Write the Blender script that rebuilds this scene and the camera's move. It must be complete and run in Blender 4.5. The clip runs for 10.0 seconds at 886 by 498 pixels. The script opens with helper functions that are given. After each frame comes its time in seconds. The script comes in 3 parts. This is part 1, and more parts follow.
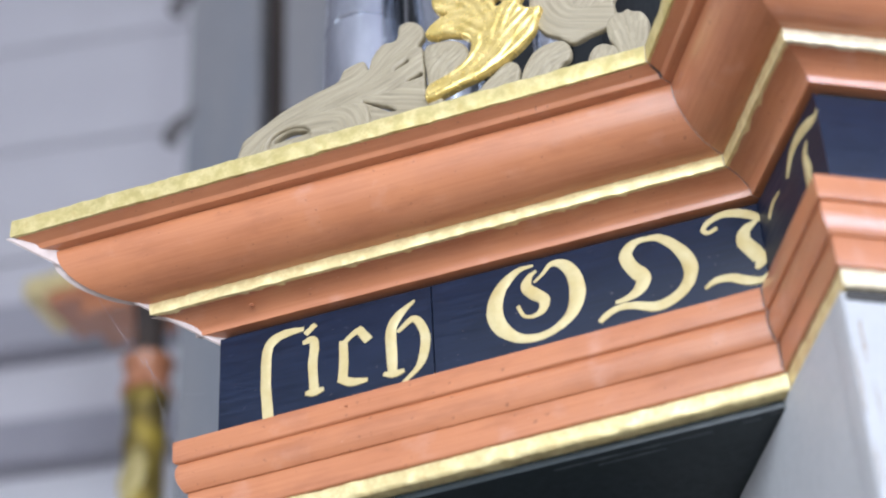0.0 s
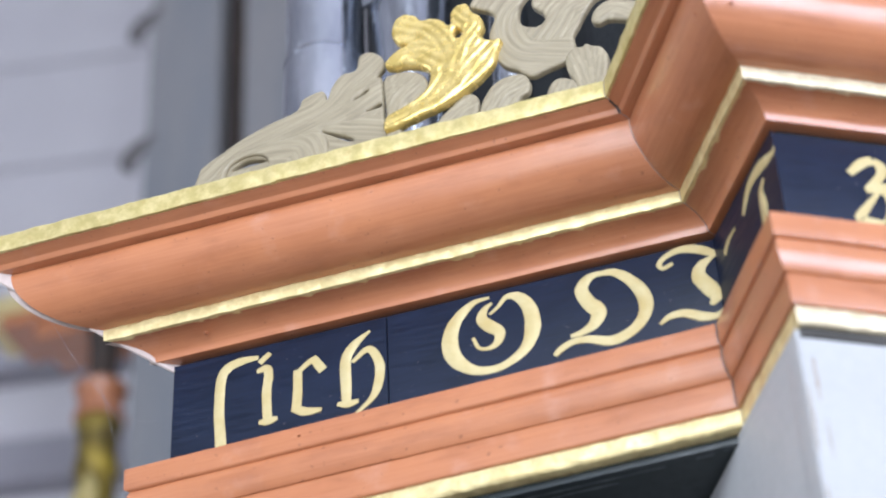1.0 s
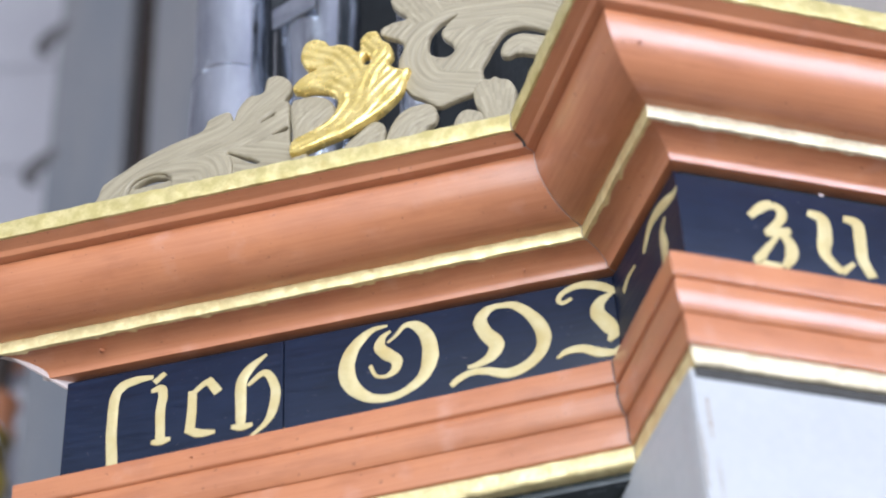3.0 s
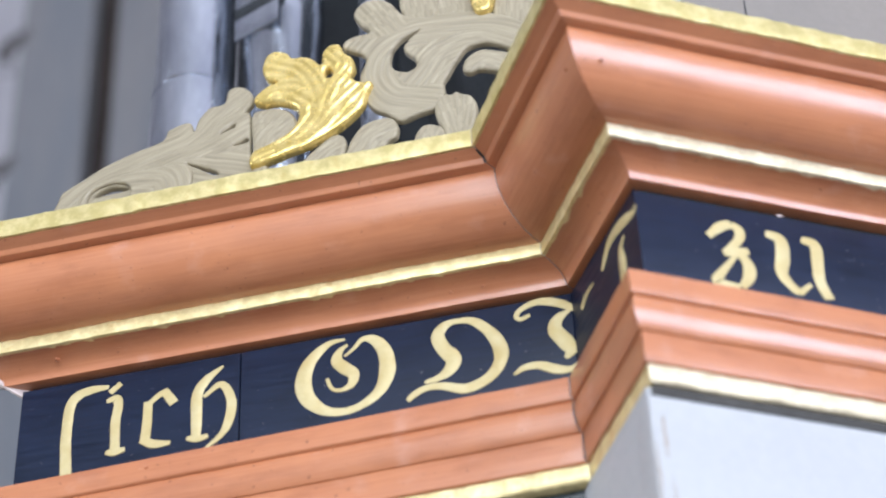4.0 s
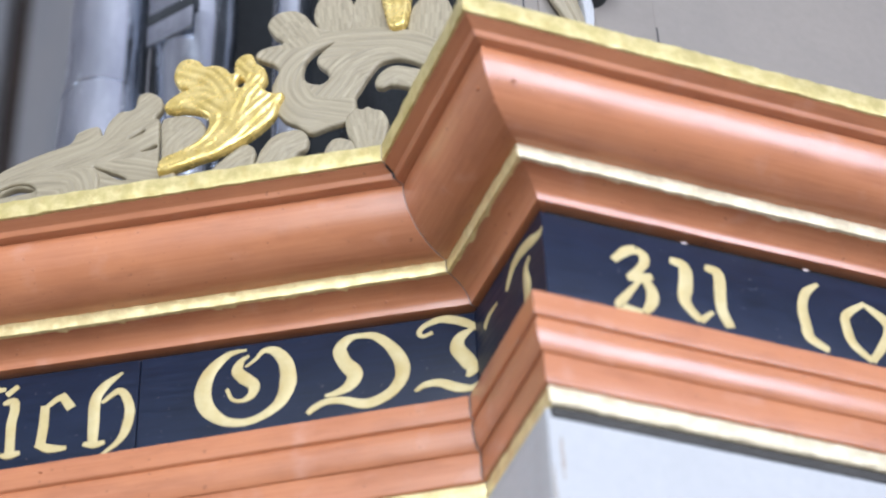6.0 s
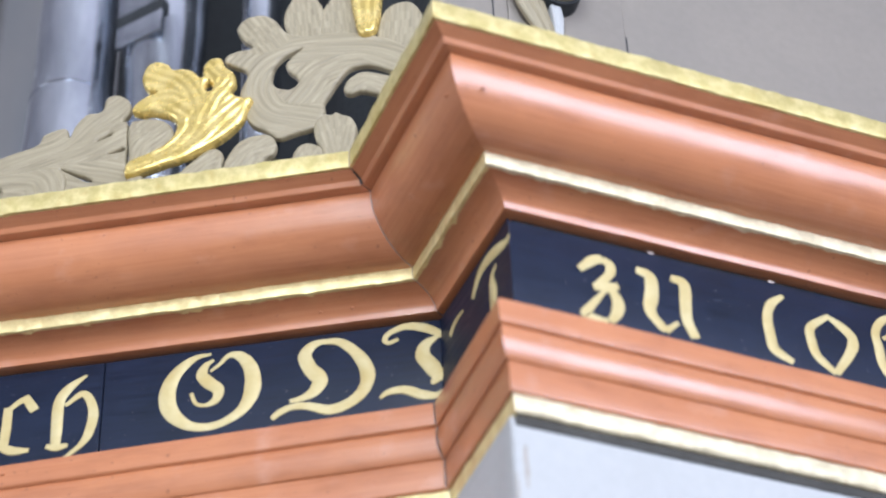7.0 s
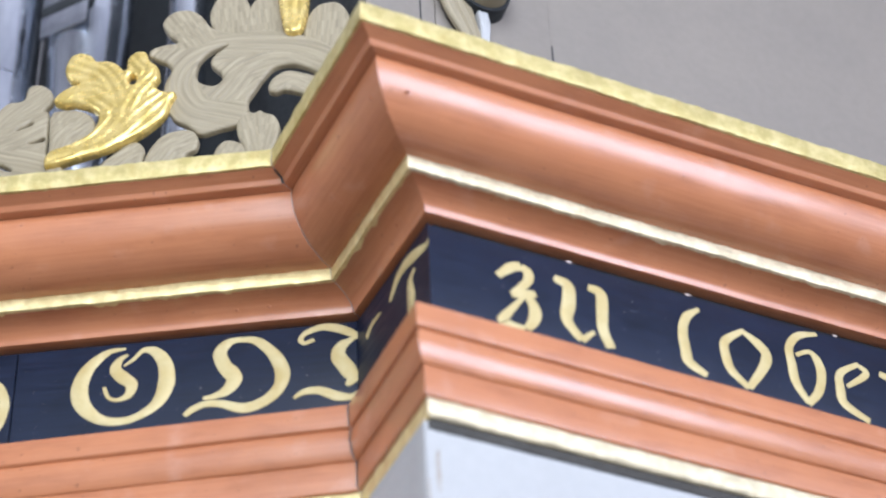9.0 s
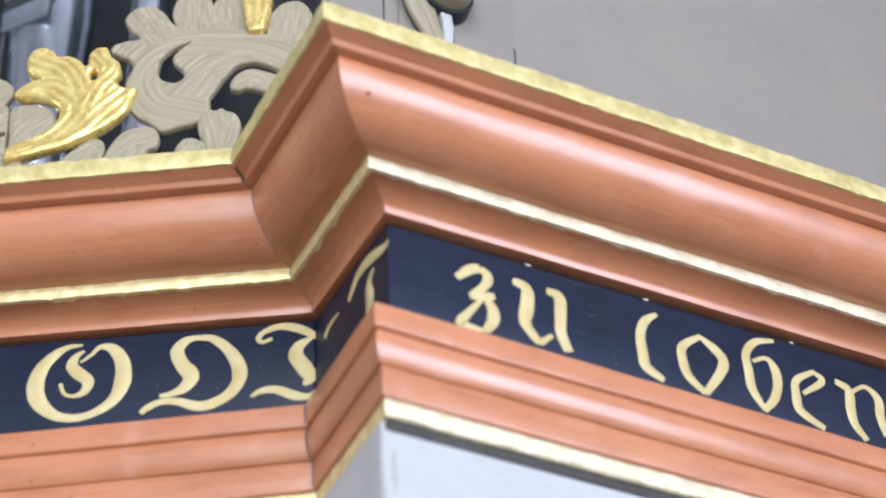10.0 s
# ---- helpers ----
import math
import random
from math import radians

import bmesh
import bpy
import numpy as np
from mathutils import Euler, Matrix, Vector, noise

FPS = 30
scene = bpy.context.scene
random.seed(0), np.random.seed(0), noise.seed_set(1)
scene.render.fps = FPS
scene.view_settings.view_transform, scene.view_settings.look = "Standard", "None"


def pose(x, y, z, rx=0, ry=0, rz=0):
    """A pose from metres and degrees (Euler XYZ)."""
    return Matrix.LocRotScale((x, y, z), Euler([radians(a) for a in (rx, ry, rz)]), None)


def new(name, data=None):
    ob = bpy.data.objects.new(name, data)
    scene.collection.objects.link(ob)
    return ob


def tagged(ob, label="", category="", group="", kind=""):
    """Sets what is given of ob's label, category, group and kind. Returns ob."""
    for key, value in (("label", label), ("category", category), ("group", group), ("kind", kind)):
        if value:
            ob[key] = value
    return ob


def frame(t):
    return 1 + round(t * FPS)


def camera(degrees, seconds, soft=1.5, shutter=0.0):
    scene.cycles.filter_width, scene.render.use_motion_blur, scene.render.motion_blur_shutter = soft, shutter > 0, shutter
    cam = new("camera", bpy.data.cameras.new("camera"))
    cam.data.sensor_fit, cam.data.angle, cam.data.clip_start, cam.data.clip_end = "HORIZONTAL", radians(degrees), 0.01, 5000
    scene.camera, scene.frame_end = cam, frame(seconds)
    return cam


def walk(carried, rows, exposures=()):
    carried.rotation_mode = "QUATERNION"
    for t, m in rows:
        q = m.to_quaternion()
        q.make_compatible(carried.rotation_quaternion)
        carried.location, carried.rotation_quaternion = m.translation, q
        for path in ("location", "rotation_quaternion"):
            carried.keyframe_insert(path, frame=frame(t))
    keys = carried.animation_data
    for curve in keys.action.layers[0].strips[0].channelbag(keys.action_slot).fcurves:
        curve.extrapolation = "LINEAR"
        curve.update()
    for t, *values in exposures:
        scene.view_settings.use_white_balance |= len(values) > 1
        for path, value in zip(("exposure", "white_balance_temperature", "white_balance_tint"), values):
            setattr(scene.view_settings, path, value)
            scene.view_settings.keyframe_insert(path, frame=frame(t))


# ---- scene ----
from mathutils.geometry import delaunay_2d_cdt

# The camera stands on the organ gallery, tilted up, and pans slowly to the right.
cam = camera(24.0, 10.0, soft=2.1)
EYE = (-0.113, -2.417, 1.6)
ROWS = [
    (0.0, 126.909, 2.417, 10.08), (0.5, 127.309, 2.413, 9.37), (1.0, 127.701, 2.375, 8.54), (1.5, 127.966, 2.353, 7.644),
    (2.0, 128.035, 2.332, 6.731), (2.5, 128.151, 2.309, 5.808), (4.0, 128.679, 2.226, 3.529), (4.5, 128.769, 2.231, 2.667),
    (5.0, 128.851, 2.176, 1.751), (5.5, 128.905, 2.163, 0.87), (7.0, 129.138, 2.142, -1.047), (7.5, 129.14, 2.111, -1.745),
    (8.0, 129.137, 2.081, -2.601), (8.5, 129.132, 2.041, -3.297), (9.0, 129.12, 2.038, -3.993), (9.5, 129.11, 2.038, -4.724),
    (10.0, 129.107, 2.034, -5.432),
]
walk(cam, [(t, pose(*EYE, rx, ry, rz)) for t, rx, ry, rz in ROWS],
     exposures=[(0.0, -0.18, 6080, 10), (10.0, -0.30, 6080, 10)])
cam.data.dof.use_dof, cam.data.dof.focus_distance, cam.data.dof.aperture_fstop = True, 3.17, 1.7

# ---- light: overcast daylight through church windows, and unseen lamps added as fill ----
world = bpy.data.worlds.new("sky")
scene.world = world
world.use_nodes = True
wn = world.node_tree.nodes
sky = wn.new("ShaderNodeTexSky")
sky.sky_type, sky.sun_disc, sky.sun_elevation, sky.sun_rotation = "NISHITA", False, radians(40), radians(150)
world.node_tree.links.new(sky.outputs[0], wn["Background"].inputs[0])
wn["Background"].inputs[1].default_value = 0.12


def opening_light(x, y, z, rx, rz, w, h, power, colour=(0.91, 0.955, 1.03)):
    lamp = bpy.data.lights.new("opening_lamp", "AREA")
    lamp.shape, lamp.size, lamp.size_y, lamp.energy, lamp.color = "RECTANGLE", w, h, power, colour
    ob = new("opening_lamp", lamp)
    ob.matrix_world = pose(x, y, z, rx, 0, rz)
    return ob


# ---- plan: the cornice runs along face L, breaks forward along D and turns along face R ----
Z0 = 3.382                                   # height of the frieze's reference line above the gallery
R_LEN = 1.75


def heading(a):
    return Vector((math.cos(a), math.sin(a)))


def outward(a):
    return Vector((math.sin(a), -math.cos(a)))


def plan_of(left, break_out, right, foot, depth, length, cut):
    """Angles of the three faces, the inner corner's foot, the depth of the break, the length of L and the slant of its cut end."""
    angles = {"L": radians(left), "D": radians(break_out), "R": radians(right)}
    foot = Vector(foot)
    feet = {"L": foot, "D": foot, "R": foot + heading(angles["D"]) * depth}
    return angles, feet, depth, length, cut


# the old carpentry is not true: the mouldings under the frieze are set at slightly other angles than the crown
UPPER = plan_of(-10.43, -68.89, 21.4, (0, 0), 0.242, 0.860, 1.52)
LOWER = plan_of(-12.38, -71.42, 22.27, (0.0097, 0.0004), 0.2316, 0.885, 1.4)
AL, AD, AR = UPPER[0].values()


def corner(a, b, p):
    """Where two faces, each set p forward of its base line, meet."""
    n, m = outward(a), outward(b)
    det = n.x * m.y - n.y * m.x
    return Vector(((p * m.y - p * n.y) / det, (p * n.x - p * m.x) / det))


def at(face, s, p, z, plan=UPPER):
    a = plan[0][face]
    q = plan[1][face] + heading(a) * s + outward(a) * p
    return Vector((q.x, q.y, Z0 + z))


def span(face, p, plan=UPPER):
    """Start and end of a moulding at projection p along a face."""
    (al, ad, ar), depth, length, cut = plan[0].values(), *plan[2:]
    if face == "L":
        return -(length + cut * p), corner(al, ad, p).dot(heading(al)) - 0.0009
    if face == "D":
        return corner(al, ad, p).dot(heading(ad)) + 0.0009, depth + corner(ad, ar, p).dot(heading(ad))
    return corner(ad, ar, p).dot(heading(ar)), R_LEN


# ---- materials ----
def material(name):
    m = bpy.data.materials.new(name)
    m.use_nodes = True
    nt = m.node_tree
    return m, nt, nt.nodes["Principled BSDF"]


def node(nt, kind, **values):
    n = nt.nodes.new(kind)
    for k, v in values.items():
        n.inputs[k].default_value = v
    return n


def coords(nt, kind="Object", scale=(1, 1, 1)):
    c = nt.nodes.new("ShaderNodeTexCoord")
    m = nt.nodes.new("ShaderNodeMapping")
    m.inputs["Scale"].default_value = scale
    nt.links.new(c.outputs[kind], m.inputs[0])
    return m.outputs[0]


def noise_of(nt, vec, scale, detail=4.0, rough=0.55, lo=0.3, hi=0.7):
    n = node(nt, "ShaderNodeTexNoise", Scale=scale, Detail=detail, Roughness=rough)
    nt.links.new(vec, n.inputs["Vector"])
    r = node(nt, "ShaderNodeMapRange")
    r.inputs["From Min"].default_value, r.inputs["From Max"].default_value = lo, hi
    nt.links.new(n.outputs[0], r.inputs[0])
    return r.outputs[0]


def mix(nt, fac, a, b, amount=1.0):
    n = nt.nodes.new("ShaderNodeMix")
    n.data_type = "RGBA"
    if amount != 1.0:
        k = nt.nodes.new("ShaderNodeMath")
        k.operation = "MULTIPLY"
        k.inputs[1].default_value = amount
        nt.links.new(fac, k.inputs[0])
        fac = k.outputs[0]
    nt.links.new(fac, n.inputs[0])
    for sock, v in ((n.inputs[6], a), (n.inputs[7], b)):
        if isinstance(v, tuple):
            sock.default_value = (*v, 1)
        else:
            nt.links.new(v, sock)
    return n.outputs[2]


def span_of(nt, fac, lo, hi):
    r = node(nt, "ShaderNodeMapRange")
    r.inputs["To Min"].default_value, r.inputs["To Max"].default_value = lo, hi
    nt.links.new(fac, r.inputs[0])
    return r.outputs[0]


def bump(nt, bsdf, height, strength, distance):
    b = node(nt, "ShaderNodeBump", Strength=strength, Distance=distance)
    nt.links.new(height, b.inputs["Height"])
    old = bsdf.inputs["Normal"].links
    if old:
        nt.links.new(old[0].from_socket, b.inputs["Normal"])
    nt.links.new(b.outputs[0], bsdf.inputs["Normal"])


def paint_red():
    m, nt, b = material("red_ochre_paint")
    uv = coords(nt, "UV")
    grain = noise_of(nt, coords(nt, "UV", (6, 190, 1)), 1.0, 5, 0.6)
    broad = noise_of(nt, uv, 7.0, 3, 0.5, 0.35, 0.65)
    bloom = noise_of(nt, uv, 16.0, 3, 0.5, 0.60, 0.78)
    chips = noise_of(nt, uv, 110.0, 2, 0.5, 0.69, 0.74)
    smudge = noise_of(nt, coords(nt, "UV", (9, 34, 1)), 1.0, 4, 0.6, 0.5, 0.72)
    scratch = noise_of(nt, coords(nt, "UV", (60, 420, 1)), 1.0, 2, 0.5, 0.74, 0.80)
    c = mix(nt, broad, (0.49, 0.188, 0.080), (0.41, 0.143, 0.056))
    c = mix(nt, grain, c, (0.61, 0.265, 0.13), 0.4)
    c = mix(nt, bloom, c, (0.62, 0.36, 0.27), 0.35)
    c = mix(nt, smudge, c, (0.27, 0.085, 0.035), 0.38)
    c = mix(nt, scratch, c, (0.70, 0.42, 0.30), 0.5)
    c = mix(nt, chips, c, (0.18, 0.06, 0.03), 0.6)
    nt.links.new(c, b.inputs["Base Color"])
    nt.links.new(span_of(nt, broad, 0.34, 0.46), b.inputs["Roughness"])
    b.inputs["Coat Weight"].default_value, b.inputs["Coat Roughness"].default_value = 1.0, 0.24
    bump(nt, b, grain, 0.10, 0.0006)
    bump(nt, b, noise_of(nt, uv, 45.0, 3), 0.10, 0.0015)
    return m


def gilding(name, colour, worn, rough=(0.22, 0.42), relief=0.35, metal=0.6):
    m, nt, b = material(name)
    o = coords(nt, "Object")
    crinkle = noise_of(nt, o, 90.0, 5, 0.65)
    wear = noise_of(nt, o, 55.0, 4, 0.6, 0.58, 0.72)
    tone = noise_of(nt, o, 12.0, 3)
    flake = noise_of(nt, o, 38.0, 6, 0.7, 0.42, 0.62)
    c = mix(nt, tone, colour, tuple(v * 0.86 for v in colour))
    c = mix(nt, flake, c, tuple(min(1.0, v * 1.2 + 0.12) for v in colour), 0.7)
    c = mix(nt, wear, c, worn, 0.6)
    nt.links.new(c, b.inputs["Base Color"])
    b.inputs["Metallic"].default_value = metal
    nt.links.new(span_of(nt, crinkle, *rough), b.inputs["Roughness"])
    bump(nt, b, crinkle, relief, 0.0012)
    bump(nt, b, noise_of(nt, o, 25.0, 2), relief * 0.6, 0.0016)
    return m


def simple(name, colour, other, scale=8.0, rough=(0.5, 0.65), relief=0.1, metal=0.0, stretch=(1, 1, 1), fine=70.0, depth=0.001, kind="Object"):
    m, nt, b = material(name)
    o = coords(nt, kind, stretch)
    broad, grain = noise_of(nt, o, scale, 4), noise_of(nt, o, fine, 4, 0.6)
    c = mix(nt, broad, colour, other)
    c = mix(nt, grain, c, tuple(v * 0.75 for v in colour), 0.25)
    nt.links.new(c, b.inputs["Base Color"])
    b.inputs["Metallic"].default_value = metal
    nt.links.new(span_of(nt, grain, *rough), b.inputs["Roughness"])
    bump(nt, b, grain, relief, depth)
    return m


def navy():
    m, nt, b = material("navy_paint")
    o = coords(nt, "UV")
    broad = noise_of(nt, o, 11.0, 4, 0.6)
    brush = noise_of(nt, coords(nt, "UV", (14, 160, 1)), 1.0, 4, 0.6)
    specks = noise_of(nt, o, 150.0, 2, 0.5, 0.735, 0.77)
    scuffs = noise_of(nt, coords(nt, "UV", (40, 110, 1)), 1.0, 3, 0.6, 0.66, 0.76)
    c = mix(nt, broad, (0.0038, 0.0066, 0.0148), (0.0075, 0.0126, 0.0305))
    c = mix(nt, brush, c, (0.010, 0.019, 0.050), 0.5)
    c = mix(nt, scuffs, c, (0.06, 0.07, 0.10), 0.5)
    c = mix(nt, specks, c, (0.35, 0.30, 0.26), 0.7)
    nt.links.new(c, b.inputs["Base Color"])
    nt.links.new(span_of(nt, brush, 0.34, 0.52), b.inputs["Roughness"])
    b.inputs["Specular IOR Level"].default_value = 0.26
    bump(nt, b, brush, 0.15, 0.0006)
    return m


RED = paint_red()
GOLD = gilding("gold_leaf", (0.58, 0.475, 0.185), (0.50, 0.35, 0.11), (0.30, 0.50), 0.35, 0.4)
GOLD_EDGE = gilding("worn_gold_leaf", (0.78, 0.63, 0.30), (0.62, 0.40, 0.15), (0.28, 0.50), 0.5, 0.4)
GOLD_CREAM = gilding("pale_gold_leaf", (0.70, 0.61, 0.41), (0.58, 0.44, 0.24), (0.32, 0.58), 0.5, 0.35)
GOLD_BRIGHT = gilding("burnished_gold_leaf", (0.74, 0.55, 0.165), (0.64, 0.43, 0.085), (0.17, 0.32), 0.22, 0.6)
NAVY = navy()
LETTER = simple("gold_letter_paint", (0.60, 0.51, 0.27), (0.50, 0.38, 0.15), 26.0, (0.38, 0.55), 0.25, 0.1, fine=160.0)
GREY_CARVED = simple("stone_grey_paint", (0.37, 0.315, 0.210), (0.20, 0.165, 0.104), 5.0, (0.42, 0.6), 0.3, stretch=(30, 3, 1), fine=11.0, depth=0.0008, kind="UV")
WHITE = simple("white_paint", (0.45, 0.453, 0.455), (0.41, 0.413, 0.415), 5.0, (0.45, 0.6), 0.08)
BEIGE = simple("pale_beige_paint", (0.245, 0.213, 0.181), (0.212, 0.187, 0.162), 4.0, (0.5, 0.65), 0.06)
# near-black stands in for the unlit case interior, gaps and hollows
BLACK = simple("near_black", (0.012, 0.014, 0.016), (0.018, 0.022, 0.026), 5.0, (0.6, 0.8), 0.1)
TIN = simple("organ_pipe_tin", (0.82, 0.86, 0.92), (0.42, 0.45, 0.51), 18.0, (0.14, 0.28), 0.05, 1.0, stretch=(1, 1, 0.25), fine=60.0)
POST_GREY = simple("blue_grey_paint", (0.215, 0.235, 0.265), (0.33, 0.315, 0.31), 7.0, (0.5, 0.65), 0.1, stretch=(1, 1, 0.12))
BROWN = simple("dark_brown_wood", (0.06, 0.04, 0.03), (0.04, 0.03, 0.025), 10.0, (0.5, 0.7), 0.1)
BLISTER = simple("blistered_red_paint", (0.43, 0.155, 0.066), (0.36, 0.12, 0.05), 90.0, (0.35, 0.5), 0.1)
RAW = simple("bare_pine", (0.60, 0.51, 0.47), (0.46, 0.37, 0.33), 40.0, (0.6, 0.8), 0.3)
SOFFIT = simple("dark_green_black_paint", (0.014, 0.021, 0.024), (0.022, 0.032, 0.036), 5.0, (0.3, 0.5), 0.1)
# dark tone for the painted gap shadow and the mitre strips
DARK_GREY = simple("dark_grey_brown", (0.05, 0.046, 0.04), (0.035, 0.032, 0.028), 12.0, (0.6, 0.8), 0.2)
GLINT = simple("pale_glint", (0.20, 0.24, 0.26), (0.08, 0.10, 0.11), 60.0, (0.5, 0.7), 0.2)
SILK = simple("cobweb_silk", (0.34, 0.34, 0.36), (0.28, 0.28, 0.30), 60.0, (0.5, 0.7), 0.0)
POST_DARK = simple("grey_brown_paint", (0.16, 0.15, 0.15), (0.12, 0.11, 0.11), 12.0, (0.5, 0.7), 0.1)
BEAM = simple("grey_lilac_paint", (0.40, 0.39, 0.43), (0.34, 0.33, 0.37), 3.0, (0.6, 0.8), 0.1)
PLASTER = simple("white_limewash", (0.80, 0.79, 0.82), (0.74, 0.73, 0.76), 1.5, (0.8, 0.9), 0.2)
# tone of the walls out of view, greyed to cut the light they bounce
DIM_PLASTER = simple("low_bounce_grey", (0.42, 0.41, 0.42), (0.36, 0.35, 0.36), 1.5, (0.8, 0.9), 0.2)
BOARD = simple("white_ceiling_paint", (0.70, 0.68, 0.71), (0.64, 0.62, 0.65), 2.0, (0.6, 0.75), 0.1)
TARNISH = simple("tarnished_gold_leaf", (0.52, 0.38, 0.06), (0.03, 0.022, 0.018), 11.0, (0.35, 0.6), 0.4, 0.3, fine=40.0)
FLOORWOOD = simple("gallery_floor_wood", (0.36, 0.30, 0.24), (0.29, 0.24, 0.19), 3.0, (0.5, 0.7), 0.1, stretch=(1, 8, 1))


# ---- mesh helpers ----
def part(name, bm, mat, parent=None, label="", smooth=40):
    me = bpy.data.meshes.new(name)
    bm.normal_update()
    bm.to_mesh(me)
    bm.free()
    mats = mat if isinstance(mat, (list, tuple)) else [mat]
    for x in mats:
        me.materials.append(x)
    if smooth:
        me.polygons.foreach_set("use_smooth", [True] * len(me.polygons))
        me.set_sharp_from_angle(angle=radians(smooth))
    ob = new(name, me)
    if parent:
        ob.parent = parent
    if label:
        ob["label"] = label
    return ob


def thing(name, label, category, group="", kind=""):
    return tagged(new(name), label, category, group, kind)


def box(bm, m, sx, sy, sz, bevel=0.0):
    r = bmesh.ops.create_cube(bm, size=1.0, matrix=m @ Matrix.Diagonal((sx, sy, sz, 1)))
    if bevel:
        edges = list({e for v in r["verts"] for e in v.link_edges})
        bmesh.ops.bevel(bm, geom=edges, offset=bevel, segments=2, profile=0.7, affect="EDGES")


def boxed(name, m, size, mat, parent=None, label="", bevel=0.004):
    bm = bmesh.new()
    box(bm, m, *size, bevel)
    return part(name, bm, mat, parent, label)


def rounded(profile, r, closed=True):
    """A closed outline with every corner eased by r."""
    out, n = [], len(profile)
    for i in range(n):
        a, b, c = (Vector(profile[j % n]) for j in (i - 1, i, i + 1))
        u, v = a - b, c - b
        k = min(r, u.length * 0.4, v.length * 0.4)
        if u.angle(v) > radians(160):
            out.append(b)
            continue
        p, q = b + u.normalized() * k, b + v.normalized() * k
        out += [p, (p + q) * 0.25 + b * 0.5, q]
    return [tuple(x) for x in out]


def moulding(name, face, profile, mat, parent, label="", ease=0.0015, wobble=0.0006, step=0.02, caps=None, lo=None, hi=None, rag=0.0, tail=None, root=0.02, plan=UPPER):
    """A length of moulding of that (projection, height) outline, mitred at the ends of its face."""
    bm = bmesh.new()
    uvl = bm.loops.layers.uv.new("UVMap")
    prof = rounded(profile, ease)
    arcs = [0.0]
    for i in range(len(prof)):
        arcs.append(arcs[-1] + (Vector(prof[(i + 1) % len(prof)]) - Vector(prof[i])).length)
    ends = [span(face, p, plan) for p, z in prof]
    ends = [(a if lo is None else lo, c if hi is None else hi) for a, c in ends]
    if tail:
        ends = [(a - tail, a + root) for a, c in ends]
    n = max(2, int((ends[0][1] - ends[0][0]) / step))
    seed = {"L": 0.0, "D": 7.0, "R": 13.0}[face]
    rings = []
    for k in range(n + 1):
        ring = []
        for (p, z), (s0, s1) in zip(prof, ends):
            s = s0 + (s1 - s0) * k / n
            w = (noise.noise_vector(Vector((s * 9 + seed, p * 30, z * 30))) + noise.noise_vector(Vector((s * 60 + seed, p * 90, z * 90))) * rag) * wobble
            if 0 < k < n:
                ring.append((bm.verts.new(at(face, s, p + w.x, z + w.y, plan)), s))
            else:
                ring.append((bm.verts.new(at(face, s, p, z, plan)), s))
        rings.append(ring)
    m = len(prof)
    for k in range(n):
        for i in range(m):
            j = (i + 1) % m
            quad = [rings[k][i], rings[k][j], rings[k + 1][j], rings[k + 1][i]]
            f = bm.faces.new([v for v, s in quad])
            for loop, (v, s), t in zip(f.loops, quad, (arcs[i], arcs[i + 1], arcs[i + 1], arcs[i])):
                loop[uvl].uv = (s + seed, t + arcs[-1] * 3 + prof[0][1])
    for ring, flip in ((rings[0], True), (rings[-1], False)):
        f = bm.faces.new([v for v, s in (ring[::-1] if flip else ring)])
        if caps:
            f.material_index = 1
    bmesh.ops.recalc_face_normals(bm, faces=bm.faces)
    return part(name, bm, [mat, caps] if caps else mat, parent, label, 35)


# ---- the organ's cornice ----
def arc(p0, z0, p1, z1, bulge, n=12):
    """A curve from (p0, z0) to (p1, z1): bulge > 0 swells out and down, < 0 hollows."""
    pts = []
    for i in range(n + 1):
        th = i / n * math.pi / 2
        if bulge > 0:
            c = (p1 + (p0 - p1) * math.cos(th), z0 + (z1 - z0) * math.sin(th))
        else:
            c = (p0 + (p1 - p0) * math.sin(th), z1 + (z0 - z1) * math.cos(th))
        l = (p0 + (p1 - p0) * i / n, z0 + (z1 - z0) * i / n)
        k = abs(bulge)
        pts.append((c[0] * k + l[0] * (1 - k), c[1] * k + l[1] * (1 - k)))
    return pts


